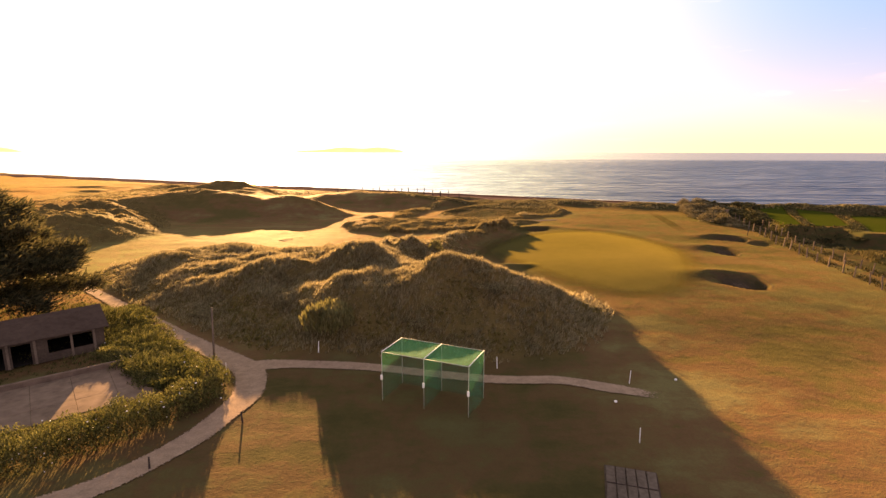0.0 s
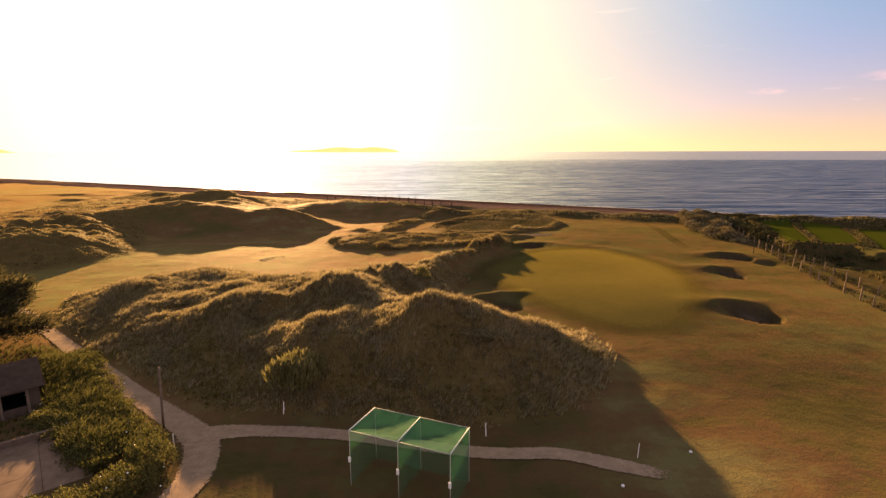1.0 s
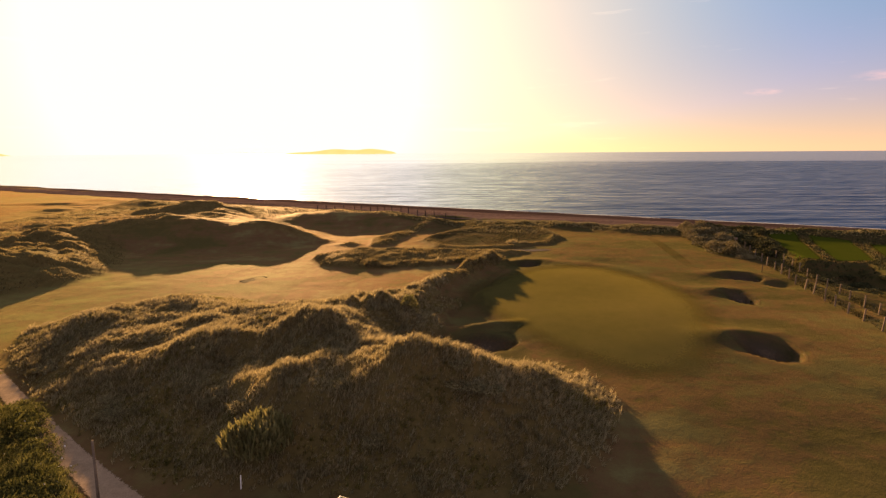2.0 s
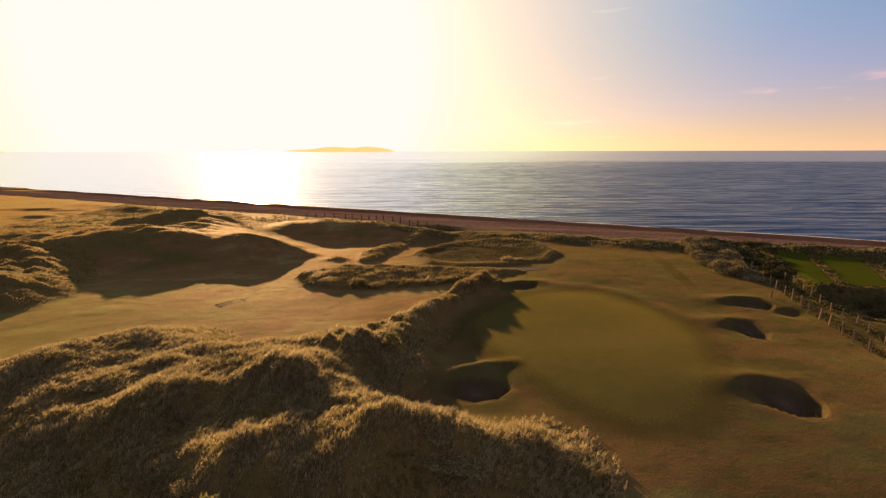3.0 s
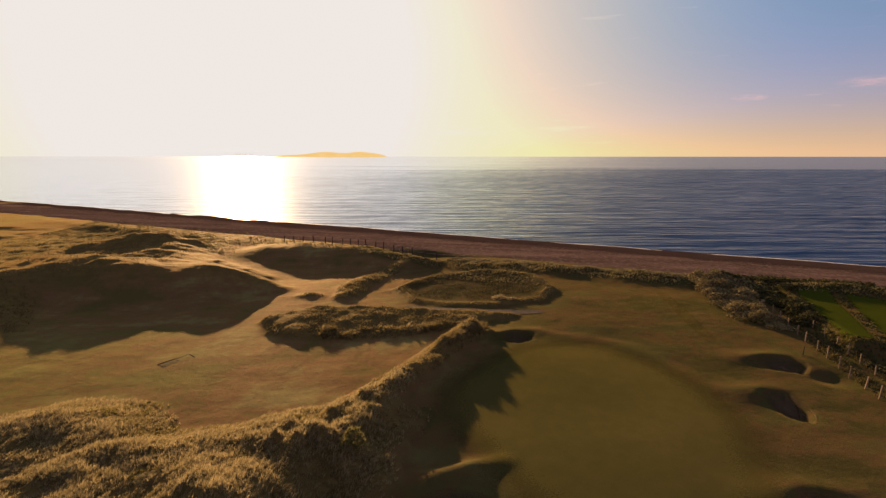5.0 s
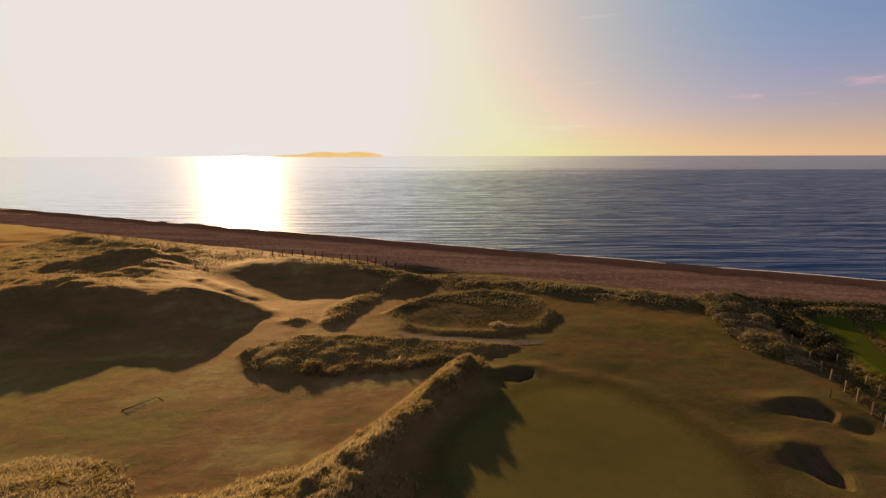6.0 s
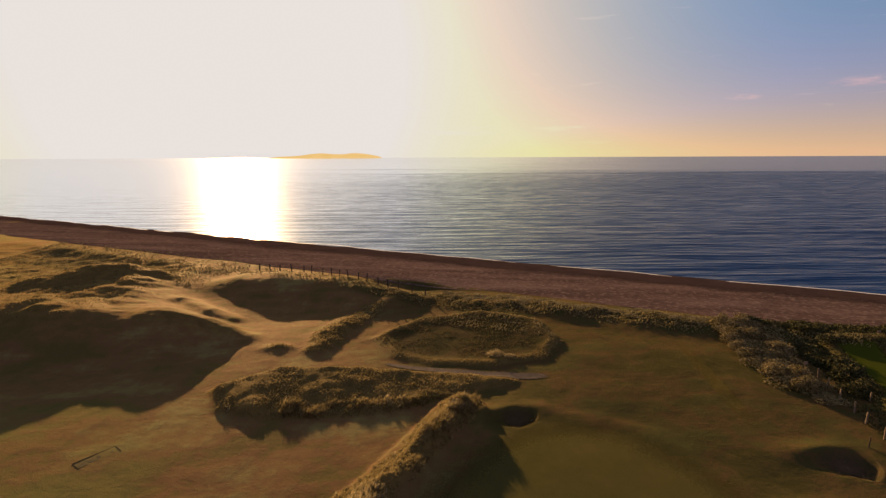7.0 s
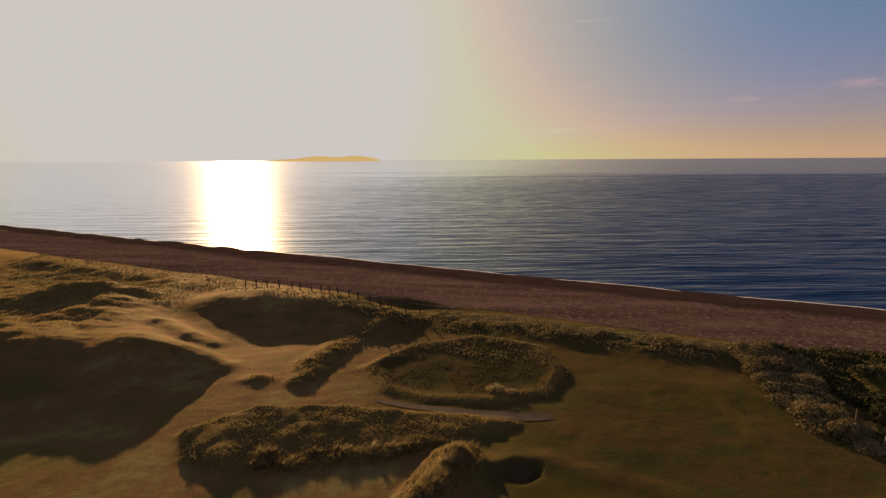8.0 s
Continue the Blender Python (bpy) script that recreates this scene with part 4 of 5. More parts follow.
# ---- the practice cage ----
U, V = Vector((2.40, -1.00, 0)), Vector((0.97, 2.17, 0))


def practice_cage(origin, height):
    c = thing("practice_cage", origin, "two-bay golf practice cage of pale tubes with green netting", "golf net")
    corner = lambda i, j, z: U * i + V * j + Vector((0, 0, z))
    posts = {}
    for i in range(3):
        for j in range(2):
            bm = bmesh.new()
            tube(bm, corner(i, j, -0.05), corner(i, j, height), 0.017, sides=10)
            posts[i, j] = part("post", bm, M_TUBE, c)
    for j in range(2):
        for i in range(2):
            bm = bmesh.new()
            tube(bm, corner(i, j, height), corner(i + 1, j, height), 0.018, sides=10)
            part("long_rail", bm, M_TUBE, c)
    for i in range(3):
        bm = bmesh.new()
        tube(bm, corner(i, 0, height + 0.02), corner(i, 1, height + 0.02), 0.024, sides=10)
        part("cross_rail", bm, M_WHITE, c, "thick white cross rail")

    def sheet(name, a, b, d, sag, out, label, material=M_SHEER):
        """A slack net between the corner a and the edges a to b and a to d."""
        n = 18
        g = np.linspace(0, 1, n)
        uu, vv = np.meshgrid(g, g)
        p = np.array(a)[None, None] + uu[..., None] * np.array(b - a) + vv[..., None] * np.array(d - a)
        p = p + (np.sin(uu * math.pi) * np.sin(vv * math.pi) * sag + 0.015 * np.sin(uu * 25) * np.sin(vv * 9 + 1))[..., None] * np.array(out)
        quick(name, p.reshape(-1, 3), grid_faces(n, n), material, c, label)

    for i in range(2):
        sheet("roof_net", corner(i, 0, height), corner(i + 1, 0, height), corner(i, 1, height), 0.22, (0, 0, -1.0), "sagging green roof net", M_NET)
        sheet("back_net", corner(i, 1, height), corner(i + 1, 1, height), corner(i, 1, 0.05), 0.25, V.normalized(), "green back net")
    for i, name in ((0, "side_net"), (1, "divider_net"), (2, "side_net")):
        sheet(name, corner(i, 0, height), corner(i, 1, height), corner(i, 0, 0.05), 0.12, U.normalized(), "hanging green net")
    for i in range(3):
        bm = bmesh.new()
        box(bm, Matrix.Translation(corner(i, 0, 1.28) - V.normalized() * 0.05), 0.13, 0.12, 0.30, 0.03)
        part("pad", bm, M_WHITE, posts[i, 0], "white pad on the post")
    return c


practice_cage((-0.27, 36.42, gz(2, 36)), 2.93)

# ---- stakes, posts and small things ----


def stake(name, height, width, material, label, category):
    bm = bmesh.new()
    box(bm, Matrix.Translation((0, 0, -0.1)), width, width * 0.6, height + 0.1, width * 0.12)
    top = [v for v in bm.verts if v.co.z > height - 0.05]
    for v in top:
        v.co.x *= 0.7
    ob = part(name, bm, material, None)
    return tagged(ob, label, category, name + "s by the path")


white = stake("marker_stake", 0.82, 0.065, M_WHITE, "white painted wooden marker stake in the turf", "stake")
spots = [(-10.6, 39.8, 2), (-5.5, 43.0, 3), (6.7, 40.5, -2), (14.5, 38.3, 4), (12.7, 31.9, -5)]
for k, (x, y, lean) in enumerate(spots):
    m = pose(x, y, gz(x, y), lean * 0.5, lean, 20 * k)
    if k:
        copy_thing(white, m)
    else:
        white.matrix_basis = m
dark = stake("lane_post", 0.62, 0.10, M_DARKPOST, "short dark wooden post at the edge of the lane", "post")
for k, (x, y) in enumerate([(-7.3, 33.9), (-9.9, 29.9)]):
    m = pose(x, y, gz(x, y), 2, -3 + 5 * k, 30)
    if k:
        copy_thing(dark, m)
    else:
        dark.matrix_basis = m
post = stake("turf_post", 1.0, 0.11, M_DARKPOST, "lone dark wooden post standing in the turf", "post")
post.matrix_basis = pose(48.6, 84.4, gz(48.6, 84.4), 1, 2, 0)
copy_thing(post, pose(44.9, 111.9, gz(44.9, 111.9), -2, 1, 30) @ Matrix.Diagonal((0.7, 0.7, 0.6, 1)))


def tee_marker():
    bm = bmesh.new()
    bmesh.ops.create_icosphere(bm, subdivisions=2, radius=0.09)
    for v in bm.verts:
        v.co.z = max(v.co.z, -0.05) * 0.8
    bmesh.ops.create_cone(bm, cap_ends=True, segments=8, radius1=0.015, radius2=0.015, depth=0.16, matrix=Matrix.Translation((0, 0, -0.08)))
    return tagged(part("tee_marker", bm, M_WHITE, None), "small white tee marker on the turf", "tee marker", "tee markers")


mk = tee_marker()
for k, (x, y) in enumerate([(17.5, 38.7), (12.9, 36.0)]):
    m = pose(x, y, gz(x, y) + 0.07)
    if k:
        copy_thing(mk, m)
    else:
        mk.matrix_basis = m

bm = bmesh.new()
tube(bm, (0, 0, -0.2), (0.12, 0.05, 3.8), 0.075, 0.055, 10)
pole = part("wooden_pole", bm, M_POST, None)
pole.location = (-12.3, 41.9, gz(-12.3, 41.9))
tagged(pole, "tall plain weathered wooden pole beside the lane", "pole")


def slab_mat():
    """Two rows of slabs with open joints."""
    t = thing("practice_mat", (9.75, 27.6, gz(10.6, 29)), "worn grey slabs with dark open joints set in turf", "mat")
    t.rotation_euler = (0, 0, radians(-16))
    bm = bmesh.new()
    box(bm, Matrix.Translation((1.05, 1.25, -0.06)), 2.2, 2.7, 0.08, 0.01)
    part("bed", bm, M_BOARD, t, "dark bedding")
    first = None
    for row in range(2):
        for col in range(5):
            m = pose(0.2 + col * 0.425, 0.62 + row * 1.28, 0.025 + random.uniform(0, 0.012), random.uniform(-0.6, 0.6), random.uniform(-0.8, 0.8), random.uniform(-2.2, 2.2))
            if first is None:
                bm = bmesh.new()
                box(bm, Matrix(), 0.375, 1.19, 0.05, 0.015)
                first = part("slab", bm, M_SLAB, t)
                first.matrix_basis = m
            else:
                o = first.copy()
                scene.collection.objects.link(o)
                o.matrix_basis = m
    return t


slab_mat()


def timber_edge():
    """A low timber edging round a bare strip."""
    t = thing("timber_edging", (-20.6, 88.3, gz(-20.6, 88.3)), "low dark timber edging round a bare gravel strip", "edging")
    t.rotation_euler = (0, 0, math.atan2(2.7, 2.2))
    bm = bmesh.new()
    box(bm, Matrix.Translation((0, 0.62, -0.05)), 3.5, 0.06, 0.09, 0.015)
    part("long_board", bm, M_BOARD, t)
    bm = bmesh.new()
    box(bm, Matrix.Translation((1.76, 0.0, -0.05)), 0.07, 1.2, 0.10, 0.015)
    part("end_board", bm, M_BOARD, t)
    bm = bmesh.new()
    bmesh.ops.create_grid(bm, x_segments=24, y_segments=8, size=0.5, matrix=Matrix.Diagonal((3.4, 1.1, 1, 1)))
    for v in bm.verts:
        v.co.z = 0.01 + 0.03 * noise.noise(v.co * 3) - 0.03 * abs(v.co.y)
    part("gravel_strip", bm, M_JOINT, t, "bare gravel")
    return t


timber_edge()


def small_sign(x, y, h, label):
    t = thing("tee_sign", (x, y, gz(x, y)), label, "sign", "tee signs")
    bm = bmesh.new()
    tube(bm, (0, 0, -0.1), (0, 0, h), 0.035)
    part("leg", bm, M_POST, t)
    bm = bmesh.new()
    box(bm, Matrix.Translation((0, -0.05, h - 0.2)), 0.5, 0.05, 0.34, 0.015)
    part("board", bm, M_POST, t, "pale weathered board")


small_sign(70.4, 107.6, 1.0, "small pale sign board beside the tees")
small_sign(68.9, 106.0, 0.8, "small pale board on a leg near the bushes")
small_sign(52.6, 97.6, 1.9, "pale board half hidden among bushes")

# ---- fences ----


def fence(name, line, spacing, height, thick, label, material, wires=3, seed=3):
    rng = random.Random(seed)
    pts = smooth_line(line, 20)
    run = np.concatenate([[0], np.cumsum(np.linalg.norm(np.diff(pts, axis=0), axis=1))])
    f = thing(name, (float(pts[0][0]), float(pts[0][1]), gz(*pts[0])), label, "fence")
    base = Vector(f.location)
    tops, shape = [], None
    for d in np.arange(0, run[-1], spacing):
        d += rng.uniform(-0.12, 0.12) * spacing
        x, y = np.interp(d, run, pts[:, 0]), np.interp(d, run, pts[:, 1])
        m = Matrix.Translation(Vector((x, y, gz(x, y))) - base) @ pose(0, 0, 0, rng.gauss(0, 2.5), rng.gauss(0, 2.5), rng.uniform(0, 90)) @ Matrix.Diagonal((1, 1, rng.uniform(0.85, 1.12), 1))
        if shape is None:
            bm = bmesh.new()
            box(bm, Matrix.Translation((0, 0, -0.2)), thick, thick * 0.85, height + 0.2, thick * 0.14)
            shape = part("post", bm, material, f)
            shape.matrix_basis = m
        else:
            o = shape.copy()
            scene.collection.objects.link(o)
            o.matrix_basis = m
        tops.append(m)
    for k in range(wires):
        bm = bmesh.new()
        z = height * (0.25 + 0.7 * k / max(1, wires - 1))
        for a, b in zip(tops, tops[1:]):
            tube(bm, a @ Vector((0, 0, z)), b @ Vector((0, 0, z)), 0.004, sides=4)
        part("wire", bm, M_WIRE, f, "thin wire")
    return f


EAST = [(44.6, 52.0), (45.6, 58.0), (46.5, 63.4), (47.3, 68.5), (49.0, 77.0), (51.0, 85.0), (52.6, 92.0), (54.0, 97.5)]
fence("wooden_fence", EAST, 2.3, 1.30, 0.14, "row of pale weathered wooden fence posts along the fairway", M_POST)
fence("wooden_fence", [(x + 3.0, y + 0.6) for x, y in EAST], 2.5, 1.20, 0.12, "second row of grey fence posts in rough grass", M_POST, seed=5)
SEA_FENCE = [(-27.3, 158.2), (-22.2, 156.5), (-18.3, 155.4), (-13.0, 152.4), (-9.9, 150.6), (-6.9, 147.4), (-3.8, 144.8), (-0.8, 142.3), (2.2, 140.0), (6.0, 137.6), (12.0, 135.0)]
fence("post_fence", SEA_FENCE, 2.75, 1.75, 0.20, "line of dark wooden fence posts above the beach", M_DARKPOST, 2, 7)

# ---- the shed and its yard ----


def shed():
    along, back = Vector((0.734, 0.679, 0)), Vector((-0.679, 0.734, 0))
    end = Vector((-20.9, 43.9, gz(-21, 44)))
    t = thing("shed", end, "long low dark wooden shed with a sagging sheet roof", "shed")
    basis = Matrix((along, back, Vector((0, 0, 1)))).transposed().to_4x4()
    t.matrix_basis = Matrix.Translation(end) @ basis
    L, D, H, R = 15.0, 4.8, 1.75, 2.75
    # front wall with door and window openings
    spans, x = [], -L
    cuts = [(-13.2, -11.8, 0), (-9.8, -8.4, 0.5), (-7.6, -5.5, 0.0), (-5.1, -4.1, 0.0), (-3.2, -0.7, 0.55)]

    def panel(name, x0, x1, z0, high):
        bm = bmesh.new()
        box(bm, Matrix.Translation(((x0 + x1) / 2, 0, z0)), x1 - x0, 0.12, high, 0.008)
        part(name, bm, M_BOARD, t)

    for a, b, sill in cuts:
        panel("wall_panel", x, a, 0, H)
        panel("lintel", a, b, H - 0.25, 0.25)
        if sill:
            panel("sill_panel", a, b, 0, sill)
        x = b
    panel("wall_panel", x, 0, 0, H)
    bm = bmesh.new()
    box(bm, Matrix.Translation((-L / 2, D, 0)), L, 0.12, H)
    part("back_wall", bm, M_BOARD, t)
    for px in (-L + 0.06, -0.06):
        bm = bmesh.new()
        pts = [(0.06, 0), (D - 0.06, 0), (D - 0.06, H), (D / 2, R - 0.05), (0.06, H)]
        a = [bm.verts.new((px - 0.05, y, z)) for y, z in pts]
        b = [bm.verts.new((px + 0.05, y, z)) for y, z in pts]
        bm.faces.new(a), bm.faces.new(b[::-1])
        for k in range(5):
            bm.faces.new((a[k], b[k], b[(k + 1) % 5], a[(k + 1) % 5]))
        bmesh.ops.recalc_face_normals(bm, faces=bm.faces)
        part("gable_wall", bm, M_BOARD, t)
    for side in (0, 1):
        bm = bmesh.new()
        n = 60
        for k in range(n + 1):
            u = -L - 0.3 + (L + 0.6) * k / n
            for layer in (0, 1):
                for v in (0, 1):
                    y = (D / 2 if v else (-0.35 if not side else D + 0.35))
                    z = R if v else H - 0.02
                    z += 0.025 * (k % 2) - 0.05 * layer - 0.10 * math.sin(math.pi * k / n) * v
                    bm.verts.new((u, y, z))
        bm.verts.ensure_lookup_table()
        vs = bm.verts
        for k in range(n):
            q, r = k * 4, k * 4 + 4
            bm.faces.new((vs[q], vs[r], vs[r + 1], vs[q + 1]))
            bm.faces.new((vs[q + 2], vs[q + 3], vs[r + 3], vs[r + 2]))
            bm.faces.new((vs[q], vs[q + 2], vs[r + 2], vs[r]))
        bmesh.ops.recalc_face_normals(bm, faces=bm.faces)
        part("roof_slope", bm, M_ROOF, t, "ribbed dark sheet roof")
    bm = bmesh.new()
    box(bm, Matrix.Translation((-13.0, -0.03, 0.02)), 0.5, 0.05, 1.45, 0.01)
    part("door", bm, M_POST, t, "half-open grey plank door")
    bm = bmesh.new()
    box(bm, Matrix.Translation((-6.65, -0.35, 0.02)) @ pose(0, 0, 0, 0, 0, 70), 0.9, 0.05, 1.45, 0.01)
    part("door", bm, M_POST, t, "pale plank door standing open")
    for px in (-7.6, -6.5, -5.3, -3.9, -1.9, -0.6):
        bm = bmesh.new()
        box(bm, Matrix.Translation((px, -0.04, 0)), 0.14, 0.14, H, 0.01)
        part("door_post", bm, M_POST, t, "pale timber post")
    bm = bmesh.new()
    box(bm, Matrix.Translation((-L / 2, D / 2, 0.01)), L - 0.3, D - 0.3, 0.05)
    # dimness inside the shed is put into the floor's colour
    part("floor", bm, M_DARK, t, "floor painted near-black for the dim interior")


shed()


def yard():
    """A cracked concrete apron of cast slabs."""
    t = thing("concrete_yard", (-18.3, 37.0, gz(-18.3, 37.0) + 0.02), "cracked pale concrete yard with weedy joints", "yard", kind="structure")
    t.rotation_euler = (0, 0, math.atan2(4.1, 5.0))
    bm = bmesh.new()
    box(bm, Matrix.Translation((-4, 0, -0.07)), 16.0, 6.0, 0.10)
    part("joint_bed", bm, M_JOINT, t)
    for i in range(8):
        for j in range(3):
            bm = bmesh.new()
            box(bm, pose(-11 + i * 2.0, -1.95 + j * 1.95, -0.04, random.uniform(-0.5, 0.5), random.uniform(-0.5, 0.5), random.uniform(-0.4, 0.4)), 1.985, 1.935, 0.10, 0.012)
            part("slab", bm, M_CONCRETE, t)
    bm = bmesh.new()
    box(bm, Matrix.Translation((-4, 3.1, -0.05)), 16.0, 0.22, 0.42, 0.03)
    part("kerb", bm, M_CONCRETE, t, "low concrete kerb")


yard()

# ---- leaves and grass ----


def leaf_arrays(c, size, rng, slim=0.5, along=None, droop=0.0):
    """Leaf blades at the points c: quads with a fold, each turned at random or along a direction."""
    n = len(c)
    a = rng.normal(size=(n, 3)) if along is None else along + rng.normal(size=(n, 3)) * 0.35
    a[:, 2] -= droop
    a /= np.linalg.norm(a, axis=1)[:, None]
    b = np.cross(a, rng.normal(size=(n, 3)))
    b /= np.linalg.norm(b, axis=1)[:, None] + 1e-9
    ln = size * rng.uniform(0.65, 1.35, n)[:, None]
    w = b * ln * slim * 0.5
    v = np.stack([c, c + a * ln * 0.45 + w, c + a * ln, c + a * ln * 0.45 - w], axis=1).reshape(-1, 3)
    f = np.arange(n * 4).reshape(n, 4)
    return v, f


def blob_points(n, rng, rx, ry, rz, lumps=7):
    """Points in the outer part of a lumpy mass that stands on the ground."""
    d = rng.normal(size=(n, 3))
    d[:, 2] = np.abs(d[:, 2])
    d /= np.linalg.norm(d, axis=1)[:, None]
    heads = rng.normal(size=(lumps, 3))
    heads[:, 2] = np.abs(heads[:, 2])
    heads /= np.linalg.norm(heads, axis=1)[:, None]
    near = (d @ heads.T).max(axis=1)
    r = (0.62 + 0.45 * np.clip(near, 0, 1) ** 4) * rng.uniform(0.55, 1.0, n) ** 0.45
    return d * r[:, None] * np.array([rx, ry, rz])


def shrub_kind(material, seed, label, leaf=0.16, count=900, group="", slim=0.5, upright=0.0):
    rng = np.random.default_rng(seed)
    t = thing("shrub", (0, 0, 0), label, "shrub", group)
    bm = bmesh.new()
    for k in range(6):
        a = k * 1.05 + seed
        tube(bm, (0.06 * math.cos(a), 0.06 * math.sin(a), -0.15), (0.5 * math.cos(a), 0.5 * math.sin(a), 0.75), 0.03, 0.012, 5)
    part("woody_base", bm, M_BARK, t)
    v, f = leaf_arrays(blob_points(count, rng, 1.0, 1.0, 1.0), leaf, rng, slim, np.tile([0.0, 0.0, 1.0], (count, 1)) if upright else None)
    quick("foliage", v, f, material, t, smooth=False)
    return t


def plant(kinds, spots, seed):
    rng = random.Random(seed)
    used = set()
    for x, y, r, h in spots:
        k = rng.randrange(len(kinds))
        m = pose(x, y, gz(x, y) - 0.05, 0, 0, rng.uniform(0, 360)) @ Matrix.Diagonal((r, r * rng.uniform(0.85, 1.15), h, 1))
        if k in used:
            copy_thing(kinds[k], m)
        else:
            kinds[k].matrix_basis = m
            used.add(k)


def scatter(poly, n, seed, rlo, rhi, hlo, hhi):
    rng = np.random.default_rng(seed)
    p = np.asarray(poly)
    out = []
    while len(out) < n:
        x, y = rng.uniform(p[:, 0].min(), p[:, 0].max()), rng.uniform(p[:, 1].min(), p[:, 1].max())
        if inside(np.array([x]), np.array([y]), poly)[0] > 0:
            out.append((x, y, rng.uniform(rlo, rhi), rng.uniform(hlo, hhi)))
    return out


pale = [shrub_kind(M_SHRUB, 10 + k, "wind-shaped pale bush of marram and scrub beside the fairway", 0.20, 800, "bushes at the fence end", 0.3) for k in range(3)]
plant(pale, scatter([(52.6, 114.5), (50.2, 108), (49.0, 100.8), (48.8, 94.6), (50.6, 93.6), (53.6, 98.4), (56, 106), (57.5, 112)], 64, 4, 0.8, 1.5, 0.7, 1.35)
      + scatter([(49.8, 96), (51.0, 91.6), (52.8, 91.0), (54.0, 96)], 9, 5, 0.6, 1.0, 0.5, 0.9), 1)
gloom = [shrub_kind(M_DARKLEAF, 20 + k, "dark thorny scrub bush on the verge above the beach", 0.22, 700, "scrub along the verge") for k in range(3)]
plant(gloom, scatter([(56, 114.5), (55.5, 99), (54.5, 92), (57.5, 93), (60, 100), (62.5, 108), (75, 108), (92, 107), (92, 104), (110, 92), (112, 98), (92, 108), (74, 114)], 70, 6, 1.0, 1.9, 0.6, 1.15)
      + [(x, 133.4 - 0.36 * x + random.uniform(-1.4, 1.8), random.uniform(1.1, 1.9), random.uniform(0.45, 0.85)) for x in np.arange(58, 112, 1.1)], 2)
olive = [shrub_kind(M_SHRUB, 24 + k, "low olive scrub on the verge above the beach", 0.2, 800, "scrub along the verge", 0.35) for k in range(2)]
plant(olive, [(x, 193.8 - COAST * x - 51.0 + random.uniform(-2.2, 2.2), random.uniform(0.9, 1.7), random.uniform(0.28, 0.6)) for x in np.arange(14, 58, 1.0)], 9)
# added bushes, dark in place of the tee bank's shade
plant([shrub_kind(M_DARKLEAF, 27, "low dark scrub added in place of shade below the tees", 0.24, 700, "scrub below the tees")], scatter([(54.0, 83.5), (59, 82.8), (60.5, 78), (57, 75.5), (53.6, 77)], 14, 16, 0.9, 1.5, 0.4, 0.7), 8)
lone = [shrub_kind(M_BUSH, 31, "feathery light green bush on the dark dune slope", 0.28, 2200, slim=0.2, upright=1.0)]
plant(lone, [(-5.3, 45.3, 1.9, 2.1)], 3)
lone = [shrub_kind(M_BUSH, 32, "small green bush on the side of the grassy ridge", 0.2, 900)]
plant(lone, [(2.2, 66.6, 1.0, 1.3)], 3)

clump = [shrub_kind(M_VERGE, 37 + k, "low rounded dark green scrub among the dune grass", 0.16, 900, "scrub on the front dune", 0.4) for k in range(2)]
plant(clump, scatter([(-29, 59), (-20, 51.5), (-12, 47), (1, 44.5), (10, 46.5), (8, 54), (-8, 62), (-20, 66)], 30, 26, 0.7, 1.5, 0.35, 0.7), 6)
tussock = [shrub_kind(M_MARRAM, 35, "pale wind-combed marram tussock on the mounds", 0.5, 700, "marram tussocks", 0.10)]
plant(tussock, [(18.4, 106.6, 1.1, 0.7), (12.3, 92.2, 0.9, 0.9), (20.2, 105.6, 0.7, 0.5)], 5)


